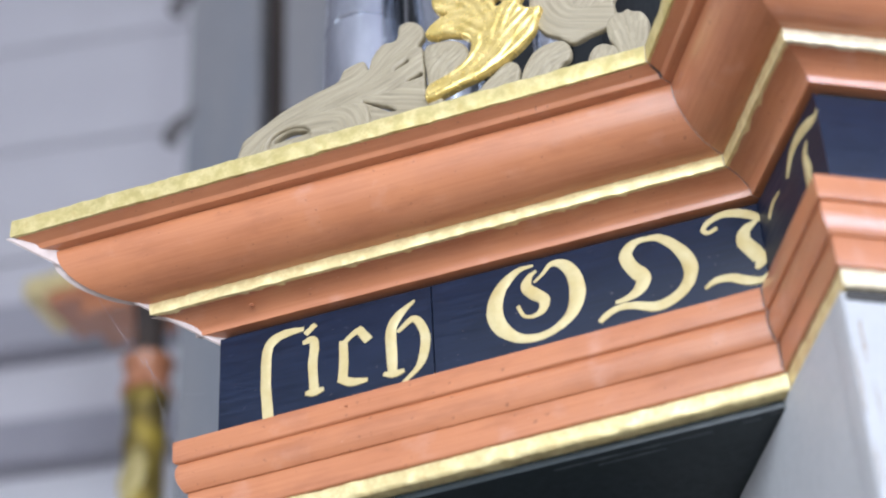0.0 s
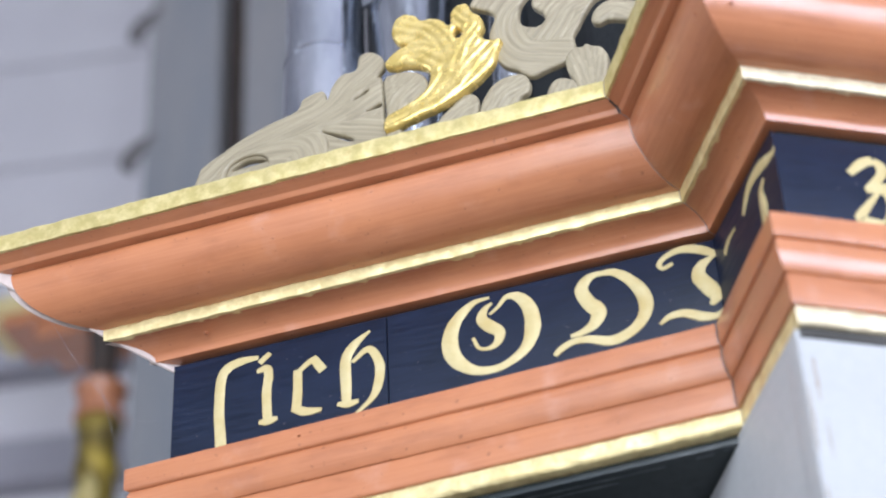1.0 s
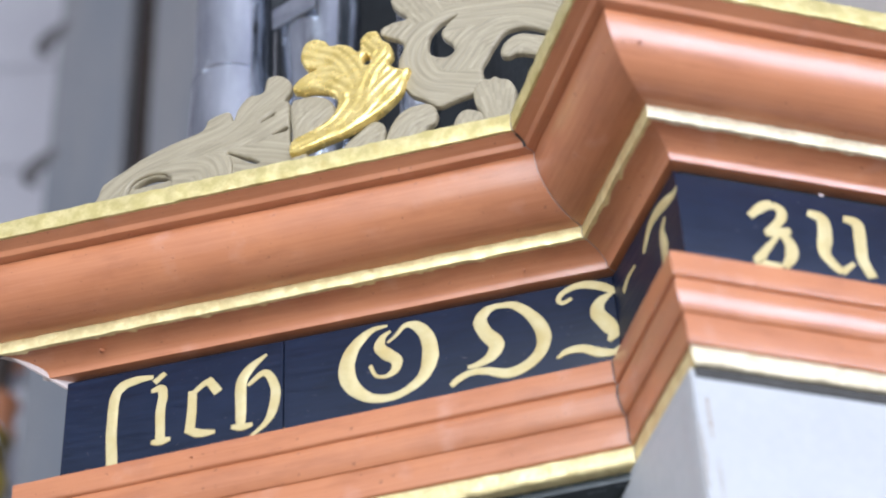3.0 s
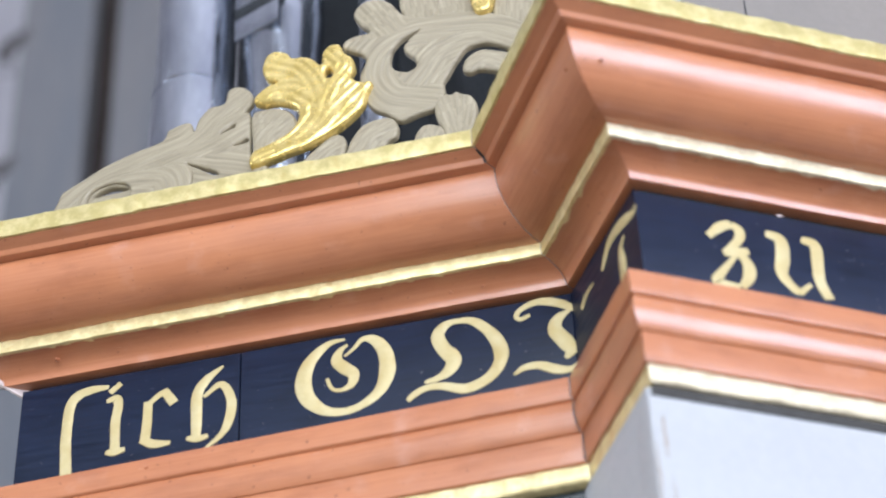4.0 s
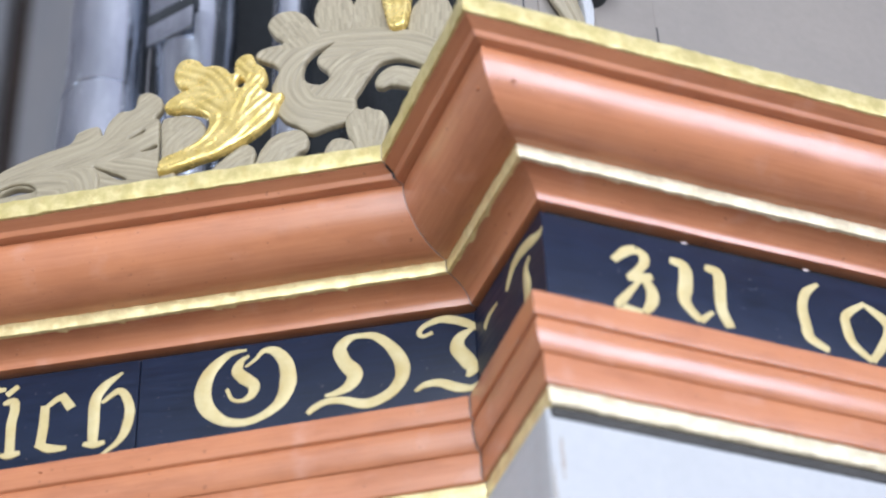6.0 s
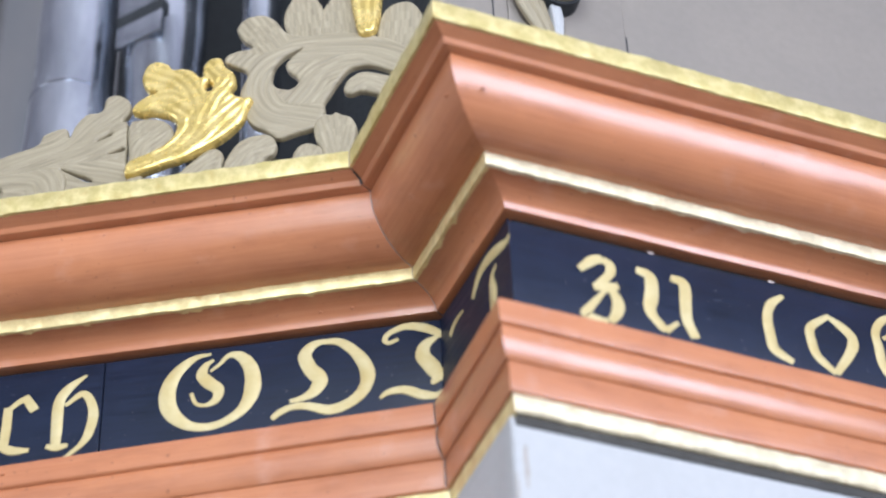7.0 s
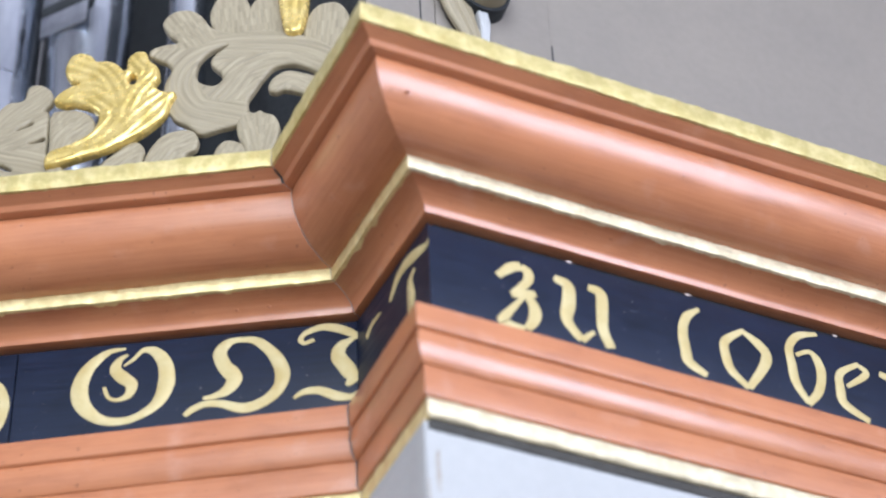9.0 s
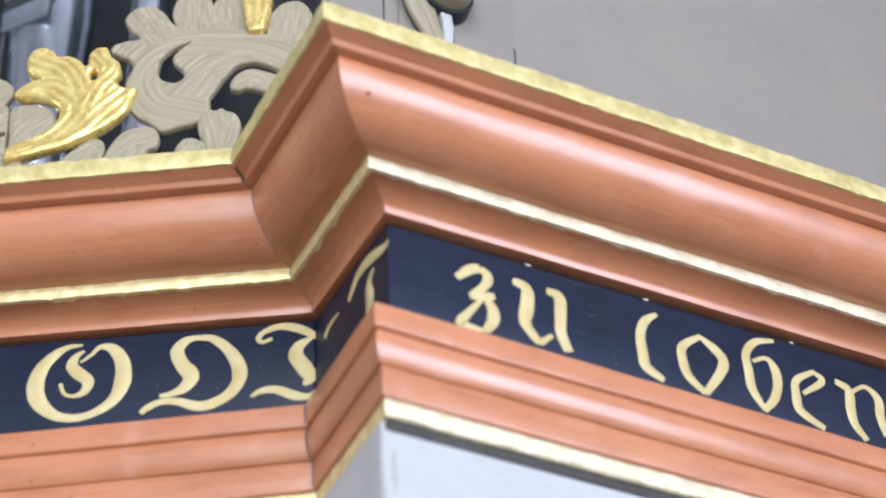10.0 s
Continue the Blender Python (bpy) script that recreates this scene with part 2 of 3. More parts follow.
cornice = thing("organ_cornice", "red-ochre moulded organ case cornice with gilded edges and navy lettered frieze", "cornice")
PIECES = [
    ("gold_edge", [(0.181, 0.243), (0.181, 0.211), (0.140, 0.211), (0.140, 0.243)], GOLD, "gilded top edge of the cornice"),
    ("crown_fillet", [(0.177, 0.2107), (0.1585, 0.2035), (0.1545, 0.1955), (0.10, 0.1955), (0.10, 0.2107)], RED, ""),
    ("crown_moulding", arc(0.1405, 0.1915, 0.0615, 0.109, 0.97) + [(0.03, 0.109), (0.03, 0.1953), (0.1395, 0.1953)], RED, "swelling red-ochre crown moulding"),
    ("gold_fillet", [(0.0595, 0.110), (0.0585, 0.0885), (0.03, 0.0885), (0.03, 0.110)], GOLD_EDGE, "worn gilded fillet"),
    ("bed_moulding", arc(0.053, 0.0885, 0.014, 0.0655, -0.75) + [(0.0135, 0.0595), (-0.02, 0.0595), (-0.02, 0.0885)], RED, "hollow red-ochre bed moulding"),
    # black strip deepens the shade in the gap above the frieze
    ("shadow_strip", [(-0.008, 0.0625), (-0.008, 0.035), (-0.026, 0.035), (-0.026, 0.0625)], BLACK, "black joint under the bed moulding"),
    ("frieze_board", [(0.006, 0.0515), (0.006, -0.140), (-0.022, -0.140), (-0.022, 0.0515)], NAVY, "navy painted frieze board"),
    ("upper_band", [(0.0375, -0.116), (0.0370, -0.1515), (0.0335, -0.1545), (-0.03, -0.1545), (-0.03, -0.116)], RED, ""),
    ("round_band", [(0.0315, -0.1540), (0.0345, -0.164), (0.0345, -0.176), (0.0315, -0.189), (0.0255, -0.2025), (-0.03, -0.2025), (-0.03, -0.1540)], RED, ""),
    ("lower_band", [(0.0225, -0.2015), (0.0215, -0.2465), (0.019, -0.2490), (-0.03, -0.2490), (-0.03, -0.2015)], RED, ""),
    ("gold_lower_edge", [(0.0165, -0.2485), (0.0155, -0.2690), (0.0125, -0.2745), (-0.04, -0.2745), (-0.04, -0.2485)], GOLD_CREAM, "pale gilded lower edge of the cornice"),
]
BOARDS = {}
JOINT = -0.505                               # the left frieze is pieced together here
for name, profile, mat, label in PIECES:
    plan = LOWER if profile[0][1] < -0.1 else UPPER
    for face in "LDR":
        if name == "frieze_board" and face == "R":
            profile = [(p, min(z, 0.043)) for p, z in profile]
        elif name == "frieze_board":
            profile = [(p, max(min(z, 0.0485), -0.1195)) for p, z in profile]
        gilt_piece = mat in (GOLD, GOLD_EDGE, GOLD_CREAM)
        if mat in (GOLD_EDGE, GOLD_CREAM):
            mat = GOLD_CREAM if face == "R" else GOLD_EDGE
        wob, rag = (0.0007, 2.2) if gilt_piece else (0.0007, 0.25)
        ease = 0.0005 if mat in (NAVY, BLACK) else 0.0014
        step = 0.006 if gilt_piece else 0.012
        caps = None if mat in (NAVY, BLACK) else RAW
        if name == "frieze_board" and face == "L":
            moulding(name, face, profile, mat, cornice, label, ease, wob, step, caps, lo=-0.852, hi=JOINT - 0.0011)
            BOARDS[name, face] = moulding(name, face, profile, mat, cornice, label, ease, wob, step, caps, lo=JOINT + 0.0011)
        else:
            BOARDS[name, face] = moulding(name, face, profile, mat, cornice, label, ease, wob, step, caps, rag=rag, plan=plan)
for name in ("crown_fillet", "crown_moulding", "bed_moulding"):
    profile = next(q for n, q, m, l in PIECES if n == name)
    inset = [(p - 0.0035, z + 0.001) for p, z in profile]
    moulding("bare_end", "L", inset, RAW, cornice, "bare wood at the cut end", 0.0008, 0.0009, 0.006, RAW, rag=1.0, tail=0.017)

moulding("end_plate", "L", [(0.183, 0.2085), (-0.004, 0.0445), (-0.02, 0.0445), (-0.02, 0.2085)], RAW, cornice, "bare sawn wood at the cut end", 0.0005, 0.0006, 0.003, RAW, tail=0.004, root=0.0)

# dark strips laid along the inner mitre
def mitre_strip(outline, width, plan=UPPER):
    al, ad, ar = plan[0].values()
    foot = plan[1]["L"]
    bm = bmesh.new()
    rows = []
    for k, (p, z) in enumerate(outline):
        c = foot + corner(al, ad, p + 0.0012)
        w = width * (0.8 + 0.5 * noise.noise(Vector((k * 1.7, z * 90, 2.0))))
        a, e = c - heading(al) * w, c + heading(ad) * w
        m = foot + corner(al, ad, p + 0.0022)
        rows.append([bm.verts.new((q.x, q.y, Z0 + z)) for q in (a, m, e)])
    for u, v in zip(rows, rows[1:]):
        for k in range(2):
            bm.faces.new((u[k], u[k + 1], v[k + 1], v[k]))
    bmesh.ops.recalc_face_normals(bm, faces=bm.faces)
    part("corner_strip", bm, DARK_GREY, cornice, "dark grime in the inner corner")


mitre_strip([(0.172, 0.2085), (0.1585, 0.2035), (0.1545, 0.196)], 0.003)
mitre_strip([(0.0375, -0.118), (0.0373, -0.136), (0.037, -0.151)], 0.0012, LOWER)
mitre_strip([(0.033, -0.157), (0.0345, -0.164), (0.0345, -0.176), (0.0315, -0.189), (0.0265, -0.201)], 0.0014, LOWER)
mitre_strip([(0.0225, -0.204), (0.022, -0.225), (0.0215, -0.245)], 0.0012, LOWER)

# ---- gilded lettering on the frieze, painted with a broad brush ----
def stroke(bm, face, pts, lift):
    """A brush stroke along (s, z, width) stops in millimetres, a thin raised layer of paint."""
    pts = [Vector(q) / 1000 for q in pts]
    path = curve_through(pts, 7)
    n, rims = len(path), []
    for i, q in enumerate(path):
        t = path[min(i + 1, n - 1)] - path[max(i - 1, 0)]
        d = Vector((-t.y, t.x)).normalized() * q.z / 2 * (1 + 0.07 * noise.noise(Vector((q.x * 120, q.y * 120, lift * 900))))
        rims.append([bm.verts.new(at(face, q.x + k * d.x, h, q.y + k * d.y)) for k, h in ((-1, 0.0062), (-0.9, lift), (0.9, lift), (1, 0.0062))])
    for a, b in zip(rims, rims[1:]):
        for k in range(3):
            bm.faces.new((a[k], a[k + 1], b[k + 1], b[k]))
    bm.faces.new(rims[0])
    bm.faces.new(rims[-1][::-1])


def curve_through(pts, steps):
    """Catmull-Rom points through the stops, every component alike."""
    q = [pts[0] * 2 - pts[1], *pts, pts[-1] * 2 - pts[-2]]
    out = []
    for i in range(1, len(q) - 2):
        a, b, c, d = q[i - 1:i + 3]
        for k in range(steps):
            t = k / steps
            out.append(0.5 * (2 * b + (c - a) * t + (2 * a - 5 * b + 4 * c - d) * t * t + (3 * b - a - 3 * c + d) * t ** 3))
    return out + [pts[-1]]


def letter(name, face, *strokes):
    bm = bmesh.new()
    for i, pts in enumerate(strokes):
        stroke(bm, face, pts, 0.0068 + 0.00018 * i)
    bmesh.ops.recalc_face_normals(bm, faces=bm.faces)
    part(name, bm, LETTER, BOARDS["frieze_board", face])


letter("letter_long_s", "L",
       [(-712, 29, 7), (-740, 29, 14), (-762, 22, 17), (-773, 1, 17), (-775, -59, 17)],
       [(-775, -58, 17), (-770, -121, 18)])
letter("letter_i", "L",
       [(-710, 18, 11), (-693, 32, 9)],
       [(-714, 3, 7), (-699, 5, 14), (-695, -9, 15), (-698, -35, 15), (-697, -68, 15), (-696, -87, 15)],
       [(-710, -89, 7), (-696, -90, 14), (-680, -88, 7)])
letter("letter_c", "L",
       [(-650, -18, 8), (-632, -3, 10), (-617, 4, 11)],
       [(-622, 2, 14), (-607, -22, 15)],
       [(-648, -11, 14), (-648, -49, 15), (-650, -78, 15)],
       [(-656, -77, 12), (-636, -88, 15), (-610, -91, 7)])
letter("letter_h", "L",
       [(-532, 30, 4), (-558, 10, 15), (-571, -14, 17), (-571, -60, 17), (-571, -90, 15)],
       [(-585, -88, 7), (-569, -92, 12), (-552, -90, 7)],
       [(-561, -20, 6), (-534, -3, 12), (-518, -34, 15), (-521, -69, 15), (-532, -92, 10), (-556, -112, 5)])
letter("letter_g", "L",
       [(-344, 39, 4), (-370, 35, 11), (-397, 10, 20), (-408, -24, 25), (-401, -56, 24), (-377, -81, 17), (-348, -89, 13), (-320, -83, 13), (-293, -63, 18), (-281, -31, 25), (-284, 4, 22), (-299, 28, 17), (-317, 33, 9), (-331, 19, 6), (-345, 8, 4)],
       [(-340, 28, 4), (-352, 19, 11), (-357, 3, 18), (-346, -12, 20), (-332, -26, 18), (-335, -43, 13), (-349, -51, 7), (-364, -46, 6), (-372, -27, 6)])
letter("letter_o", "L",
       [(-173, 37, 7), (-193, 31, 15), (-204, 14, 20), (-196, -10, 22), (-182, -31, 24), (-190, -50, 18), (-208, -60, 11), (-226, -63, 6)],
       [(-183, 35, 7), (-154, 32, 13), (-129, 9, 18), (-113, -23, 22), (-115, -52, 20), (-134, -75, 17), (-166, -86, 17), (-199, -75, 13), (-223, -73, 11), (-242, -81, 11), (-252, -90, 8)])
letter("letter_t", "L",
       [(-66, 23, 6), (-80, 18, 7), (-86, 25, 8), (-78, 36, 9), (-55, 44, 12), (-31, 39, 15), (-10, 27, 13), (-2, 18, 6)],
       [(-8, 19, 6), (-26, 7, 17), (-31, -11, 22), (-18, -34, 24), (-11, -51, 20), (-19, -64, 6)],
       [(-95, -77, 5), (-80, -68, 11), (-58, -68, 14), (-34, -80, 16), (-13, -84, 11), (-1, -77, 9)])
letter("letter_t", "D",
       [(250, 16, 5), (236, 13, 12), (200, 24, 20), (172, 29, 20), (148, 26, 18), (134, 16, 15), (119, 2, 8)],
       [(202, 1, 6), (186, -12, 14), (188, -42, 24), (182, -64, 12)],
       [(86, 5, 4), (57, 5, 9), (37, -4, 12)])
letter("letter_z", "R",
       [(97, -14, 11), (119, 7, 16), (135, 14, 14)],
       [(135, 14, 12), (146, 4, 16), (142, -13, 14), (121, -37, 11)],
       [(116, -40, 11), (137, -35, 16), (155, -29, 11)],
       [(142, -36, 12), (152, -56, 19), (149, -76, 18), (137, -95, 11)],
       [(135, -41, 7), (113, -70, 12), (100, -91, 16), (114, -94, 12), (134, -96, 11)])
letter("letter_u", "R",
       [(186, 9, 12), (207, 2, 19), (207, -27, 22), (201, -56, 19), (210, -74, 16), (223, -88, 14)],
       [(222, -89, 11), (243, -69, 7)],
       [(240, 9, 11), (260, 2, 19), (259, -34, 19), (258, -61, 18), (268, -90, 16)])
letter("letter_l", "R",
       [(422, 24, 7), (400, 4, 14), (390, -24, 16), (391, -59, 18), (394, -77, 18), (421, -93, 11)])
letter("letter_o", "R",
       [(495, 7, 8), (461, -21, 14), (458, -47, 16), (464, -72, 16), (490, -96, 11)],
       [(493, 5, 8), (520, -13, 18), (529, -30, 18), (518, -56, 16), (490, -96, 11)])
letter("letter_b", "R",
       [(626, 38, 7), (591, 25, 12), (572, -1, 14), (572, -29, 16), (574, -64, 16), (591, -95, 11)],
       [(582, -12, 7), (607, 0, 8), (620, -15, 16), (621, -42, 16), (610, -72, 14), (589, -97, 11)])
letter("letter_e", "R",
       [(693, 2, 8), (657, -24, 12), (652, -53, 16), (655, -79, 16), (694, -100, 11)],
       [(689, 1, 7), (704, -13, 12), (665, -46, 7)])
letter("letter_n", "R",
       [(729, -5, 11), (752, -15, 16), (749, -49, 18), (752, -76, 16), (769, -100, 11)],
       [(756, -17, 7), (784, 0, 8), (805, -17, 16), (803, -50, 16), (809, -83, 14)])

# ---- carved and painted acanthus over the cornice ----
def carved_leaf(name, mat, depth, spine, parent, face="L", plane=None, flute=0.0014):
    """A carved lobe along (s, z, width) stops in millimetres: domed, with tooled flutes and an eased rim."""
    base_p = LEAF_P if plane is None else plane
    path = curve_through([Vector(q) / 1000 for q in spine], 8)
    tip, way = path[-1], path[-1] - path[-2]
    way.z = 0
    way.normalize()
    path += [tip + way * (tip.z / 2 * math.sin(th)) + Vector((0, 0, tip.z * (math.cos(th) - 1))) for th in (0.35, 0.7, 1.0, 1.25, 1.42, 1.5)]
    n, cols = len(path), 16
    bm = bmesh.new()
    uvl = bm.loops.layers.uv.new("UVMap")
    rows = []
    for i, q in enumerate(path):
        t = path[min(i + 1, n - 1)] - path[max(i - 1, 0)]
        d = Vector((-t.y, t.x)).normalized()
        w = max(q.z, 0.002) / 2
        row = []
        for k in range(cols + 1):
            u = 2 * k / cols - 1
            rim = max(0.0, 1 - u ** 6) ** 0.5
            dome = rim * (0.003 + 0.07 * w) + flute * math.cos(u * 8.5 + 0.9 * math.sin(i * 0.23) + depth) * min(1, w / 0.02) * rim * (0.4 + 0.6 * math.sin(math.pi * i / n))
            dome += 0.0015 * noise.noise(Vector((q.x * 60, q.y * 60, u * 2)))
            ragged = 1 + 0.05 * noise.noise(Vector((q.x * 90, q.y * 90, depth)))
            row.append(bm.verts.new(at(face, q.x + d.x * w * u * ragged, base_p + depth / 1800 + dome, q.y + d.y * w * u * ragged)))
        rows.append(row)
    backs = [[bm.verts.new(at(face, q.x + s * 0.94 * e.x, base_p - 0.006, q.y + s * 0.94 * e.y)) for s, e in ((-1, v), (1, v))] for q, v in
             ((q, Vector((-(path[min(i + 1, n - 1)] - path[max(i - 1, 0)]).y, (path[min(i + 1, n - 1)] - path[max(i - 1, 0)]).x)).normalized() * max(q.z, 0.002) / 2) for i, q in enumerate(path))]
    for i in range(n - 1):
        a, b = rows[i], rows[i + 1]
        for k in range(cols):
            f = bm.faces.new((a[k], a[k + 1], b[k + 1], b[k]))
            for loop, (x, y) in zip(f.loops, ((k, i), (k + 1, i), (k + 1, i + 1), (k, i + 1))):
                loop[uvl].uv = (x / cols * 0.25 + depth * 0.37 + spine[0][0] * 0.01, y / n * 0.25)
        bm.faces.new((backs[i][0], a[0], b[0], backs[i + 1][0]))
        bm.faces.new((a[-1], backs[i][1], backs[i + 1][1], b[-1]))
        bm.faces.new((backs[i][1], backs[i][0], backs[i + 1][0], backs[i + 1][1]))
    bm.faces.new((*rows[0][::-1], *backs[0]))
    bm.faces.new((*rows[-1], *backs[-1][::-1]))
    bmesh.ops.recalc_face_normals(bm, faces=bm.faces)
    return part(name, bm, mat, parent, "", 60)


def closed_curve(pts, steps=5):
    """A smooth closed line through the stops."""
    n, out = len(pts), []
    for i in range(n):
        a, b, c, d = (Vector(pts[(i + k) % n]) for k in (-1, 0, 1, 2))
        for k in range(steps):
            t = k / steps
            out.append(0.5 * (2 * b + (c - a) * t + (2 * a - 5 * b + 4 * c - d) * t * t + (3 * b - a - 3 * c + d) * t ** 3))
    return out


def slit(s0, z0, s1, z1, w):
    """The outline of a pointed cut between two places."""
    a, b = Vector((s0, z0)), Vector((s1, z1))
    d = Vector((a.y - b.y, b.x - a.x)).normalized() * w
    m, q = a.lerp(b, 0.55), a.lerp(b, 0.85)
    return [a, m - d * 0.6, q - d * 0.8, b, q + d * 0.8, m + d * 0.6]


def carved_relief(name, mat, lift, outline, veins, parent, holes=(), dome=4.0, groove=8.0, cut=0.75, pitch=3.4):
    """A pierced board carved into a leaf: rounded rim, tooled grooves that follow the veins. All in millimetres on the plane over L."""
    rim = closed_curve(outline)
    gaps = [closed_curve(h, 4) for h in holes]
    veins = [curve_through([Vector(q) for q in v], 6) for v in veins]
    edges = [[np.array([tuple(q) for q in loop]), np.array([tuple(q) for q in loop[1:] + loop[:1]])] for loop in (rim, *gaps)]

    def inside(x, y, loop):
        a, b = loop
        hit = (a[:, 1] > y) != (b[:, 1] > y)
        with np.errstate(divide="ignore", invalid="ignore"):
            cross = a[:, 0] + (y - a[:, 1]) / (b[:, 1] - a[:, 1]) * (b[:, 0] - a[:, 0])
        return bool((hit & (x < cross)).sum() % 2)

    def to_rim(x, y):
        best = 1e9
        for a, b in edges:
            d = b - a
            l2 = np.maximum((d * d).sum(1), 1e-9)
            t = np.clip(((x - a[:, 0]) * d[:, 0] + (y - a[:, 1]) * d[:, 1]) / l2, 0, 1)
            best = min(best, float(np.hypot(a[:, 0] + t * d[:, 0] - x, a[:, 1] + t * d[:, 1] - y).min()))
        return best

    def height(x, y, d):
        r = 6.0
        h = dome * math.sqrt(max(0.0, 1 - (1 - min(d / r, 1)) ** 2))
        near = []
        for v in veins:
            k = min(range(len(v)), key=lambda i: (v[i].x - x) ** 2 + (v[i].y - y) ** 2)
            t = v[min(k + 1, len(v) - 1)] - v[max(k - 1, 0)]
            w = Vector((x - v[k].x, y - v[k].y))
            side = (t.x * w.y - t.y * w.x) / max(t.length, 1e-6)
            near.append((w.length, side, k / len(v) * 0.2 + 0.7 * len(near)))
        near.sort()
        q = near[0][1]
        fan = 1 + 0.25 * noise.noise(Vector((x * 0.012, y * 0.012, lift)))
        h += min(1.0, d / 7) * cut * (math.cos(2 * math.pi * q / (groove * fan)) - 0.9 * math.exp(-(q / 1.8) ** 2))
        h += 2.2 * noise.noise(Vector((x * 0.02, y * 0.02, lift * 0.7))) * min(1.0, d / 10)
        return h - 0.03 * abs(q) * min(1, d / 10), (q / 1000, near[0][2])

    pts = [Vector(q) for q in rim]
    links = [(i, (i + 1) % len(rim)) for i in range(len(rim))]
    for g in gaps:
        o = len(pts)
        pts += [Vector(q) for q in g]
        links += [(o + i, o + (i + 1) % len(g)) for i in range(len(g))]
    xs, ys = [q.x for q in rim], [q.y for q in rim]
    nrim = len(pts)
    y, row = min(ys) + pitch / 2, 0
    while y < max(ys):
        x = min(xs) + (pitch / 2 if row % 2 else 0)
        while x < max(xs):
            if inside(x, y, edges[0]) and not any(inside(x, y, e) for e in edges[1:]) and to_rim(x, y) > pitch * 0.3:
                pts.append(Vector((x, y)))
            x += pitch
        y += pitch * 0.866
        row += 1
    for d in (1.2, 3.6):
        for loop in (rim, *gaps):
            for k, q in enumerate(loop):
                t = loop[(k + 1) % len(loop)] - loop[k - 1]
                for sgn in (1, -1):
                    c = q + Vector((-t.y, t.x)).normalized() * d * sgn
                    if inside(c.x, c.y, edges[0]) and not any(inside(c.x, c.y, e) for e in edges[1:]) and to_rim(c.x, c.y) > d * 0.75:
                        pts.append(c)
    vs, es, fs, ov, oe, of = delaunay_2d_cdt(pts, links, [], 0, 0.05)
    bm = bmesh.new()
    uvl = bm.loops.layers.uv.new("UVMap")
    tops, flow = [], []
    for v in vs:
        h, uv = height(v.x, v.y, to_rim(v.x, v.y))
        tops.append(bm.verts.new(at("L", v.x / 1000, LEAF_P + (lift + h) / 1000, v.y / 1000)))
        flow.append(uv)
    for f in fs:
        c = sum((vs[i] for i in f), Vector((0, 0))) / len(f)
        if not inside(c.x, c.y, edges[0]) or any(inside(c.x, c.y, e) for e in edges[1:]):
            continue
        face = bm.faces.new([tops[i] for i in f])
        for loop, i in zip(face.loops, f):
            loop[uvl].uv = flow[i]
    bmesh.ops.recalc_face_normals(bm, faces=bm.faces)
    side = [e for e in bm.edges if len(e.link_faces) == 1]
    back = bmesh.ops.extrude_edge_only(bm, edges=side)["geom"]
    push = outward(AL) * 0.008
    for g in back:
        if isinstance(g, bmesh.types.BMVert):
            g.co -= Vector((push.x, push.y, 0))
    bmesh.ops.delete(bm, geom=[v for v in bm.verts if not v.link_faces], context="VERTS")
    bmesh.ops.recalc_face_normals(bm, faces=bm.faces)
    return part(name, bm, mat, parent, "", 50)


LEAF_P = 0.130
ornament = thing("carved_ornament", "grey painted carved acanthus scrolls pierced over a dark ground", "carving")
gilt = thing("gilded_leaf", "bright gilded carved acanthus leaf among grey scrolls", "carving")
carved_relief("long_leaf", GREY_CARVED, 0,
              [(-767, 236), (-764, 308), (-749, 325), (-723, 340), (-690, 358), (-645, 374), (-600, 387), (-590, 406), (-569, 414), (-554, 413), (-548, 394), (-541, 416), (-524, 437),
               (-500, 440), (-494, 465), (-476, 470), (-457, 454), (-453, 431), (-464, 413), (-456, 403), (-455, 330), (-455, 240), (-610, 236)],
              [[(-760, 290), (-700, 335), (-620, 362), (-560, 380), (-520, 420), (-478, 455)], [(-720, 290), (-690, 318), (-640, 326), (-570, 326), (-500, 300)], [(-640, 330), (-560, 350), (-500, 372), (-460, 395)]], ornament,
              [[(-708, 298), (-693, 308), (-672, 310), (-649, 301), (-667, 299), (-687, 298)], slit(-504, 378, -480, 390, 3), slit(-484, 348, -458, 355, 5), slit(-556, 330, -505, 296, 4)])
carved_relief("volute", GREY_CARVED, 6,
              [(-735, 262), (-722, 298), (-700, 318), (-660, 328), (-600, 330), (-560, 326), (-545, 300), (-560, 250), (-610, 240), (-648, 252), (-645, 296), (-665, 313), (-695, 311), (-712, 296), (-718, 262)],
              [[(-728, 280), (-700, 314), (-650, 322), (-590, 312), (-570, 270)]], ornament, groove=11)
carved_relief("curled_lobe", GREY_CARVED, 4,
              [(-450, 240), (-450, 330), (-453, 396), (-434, 406), (-406, 402), (-386, 384), (-381, 360), (-392, 340), (-410, 332), (-424, 319), (-430, 240)],
              [[(-446, 300), (-430, 350), (-395, 385)], [(-448, 360), (-425, 385)]], ornament)
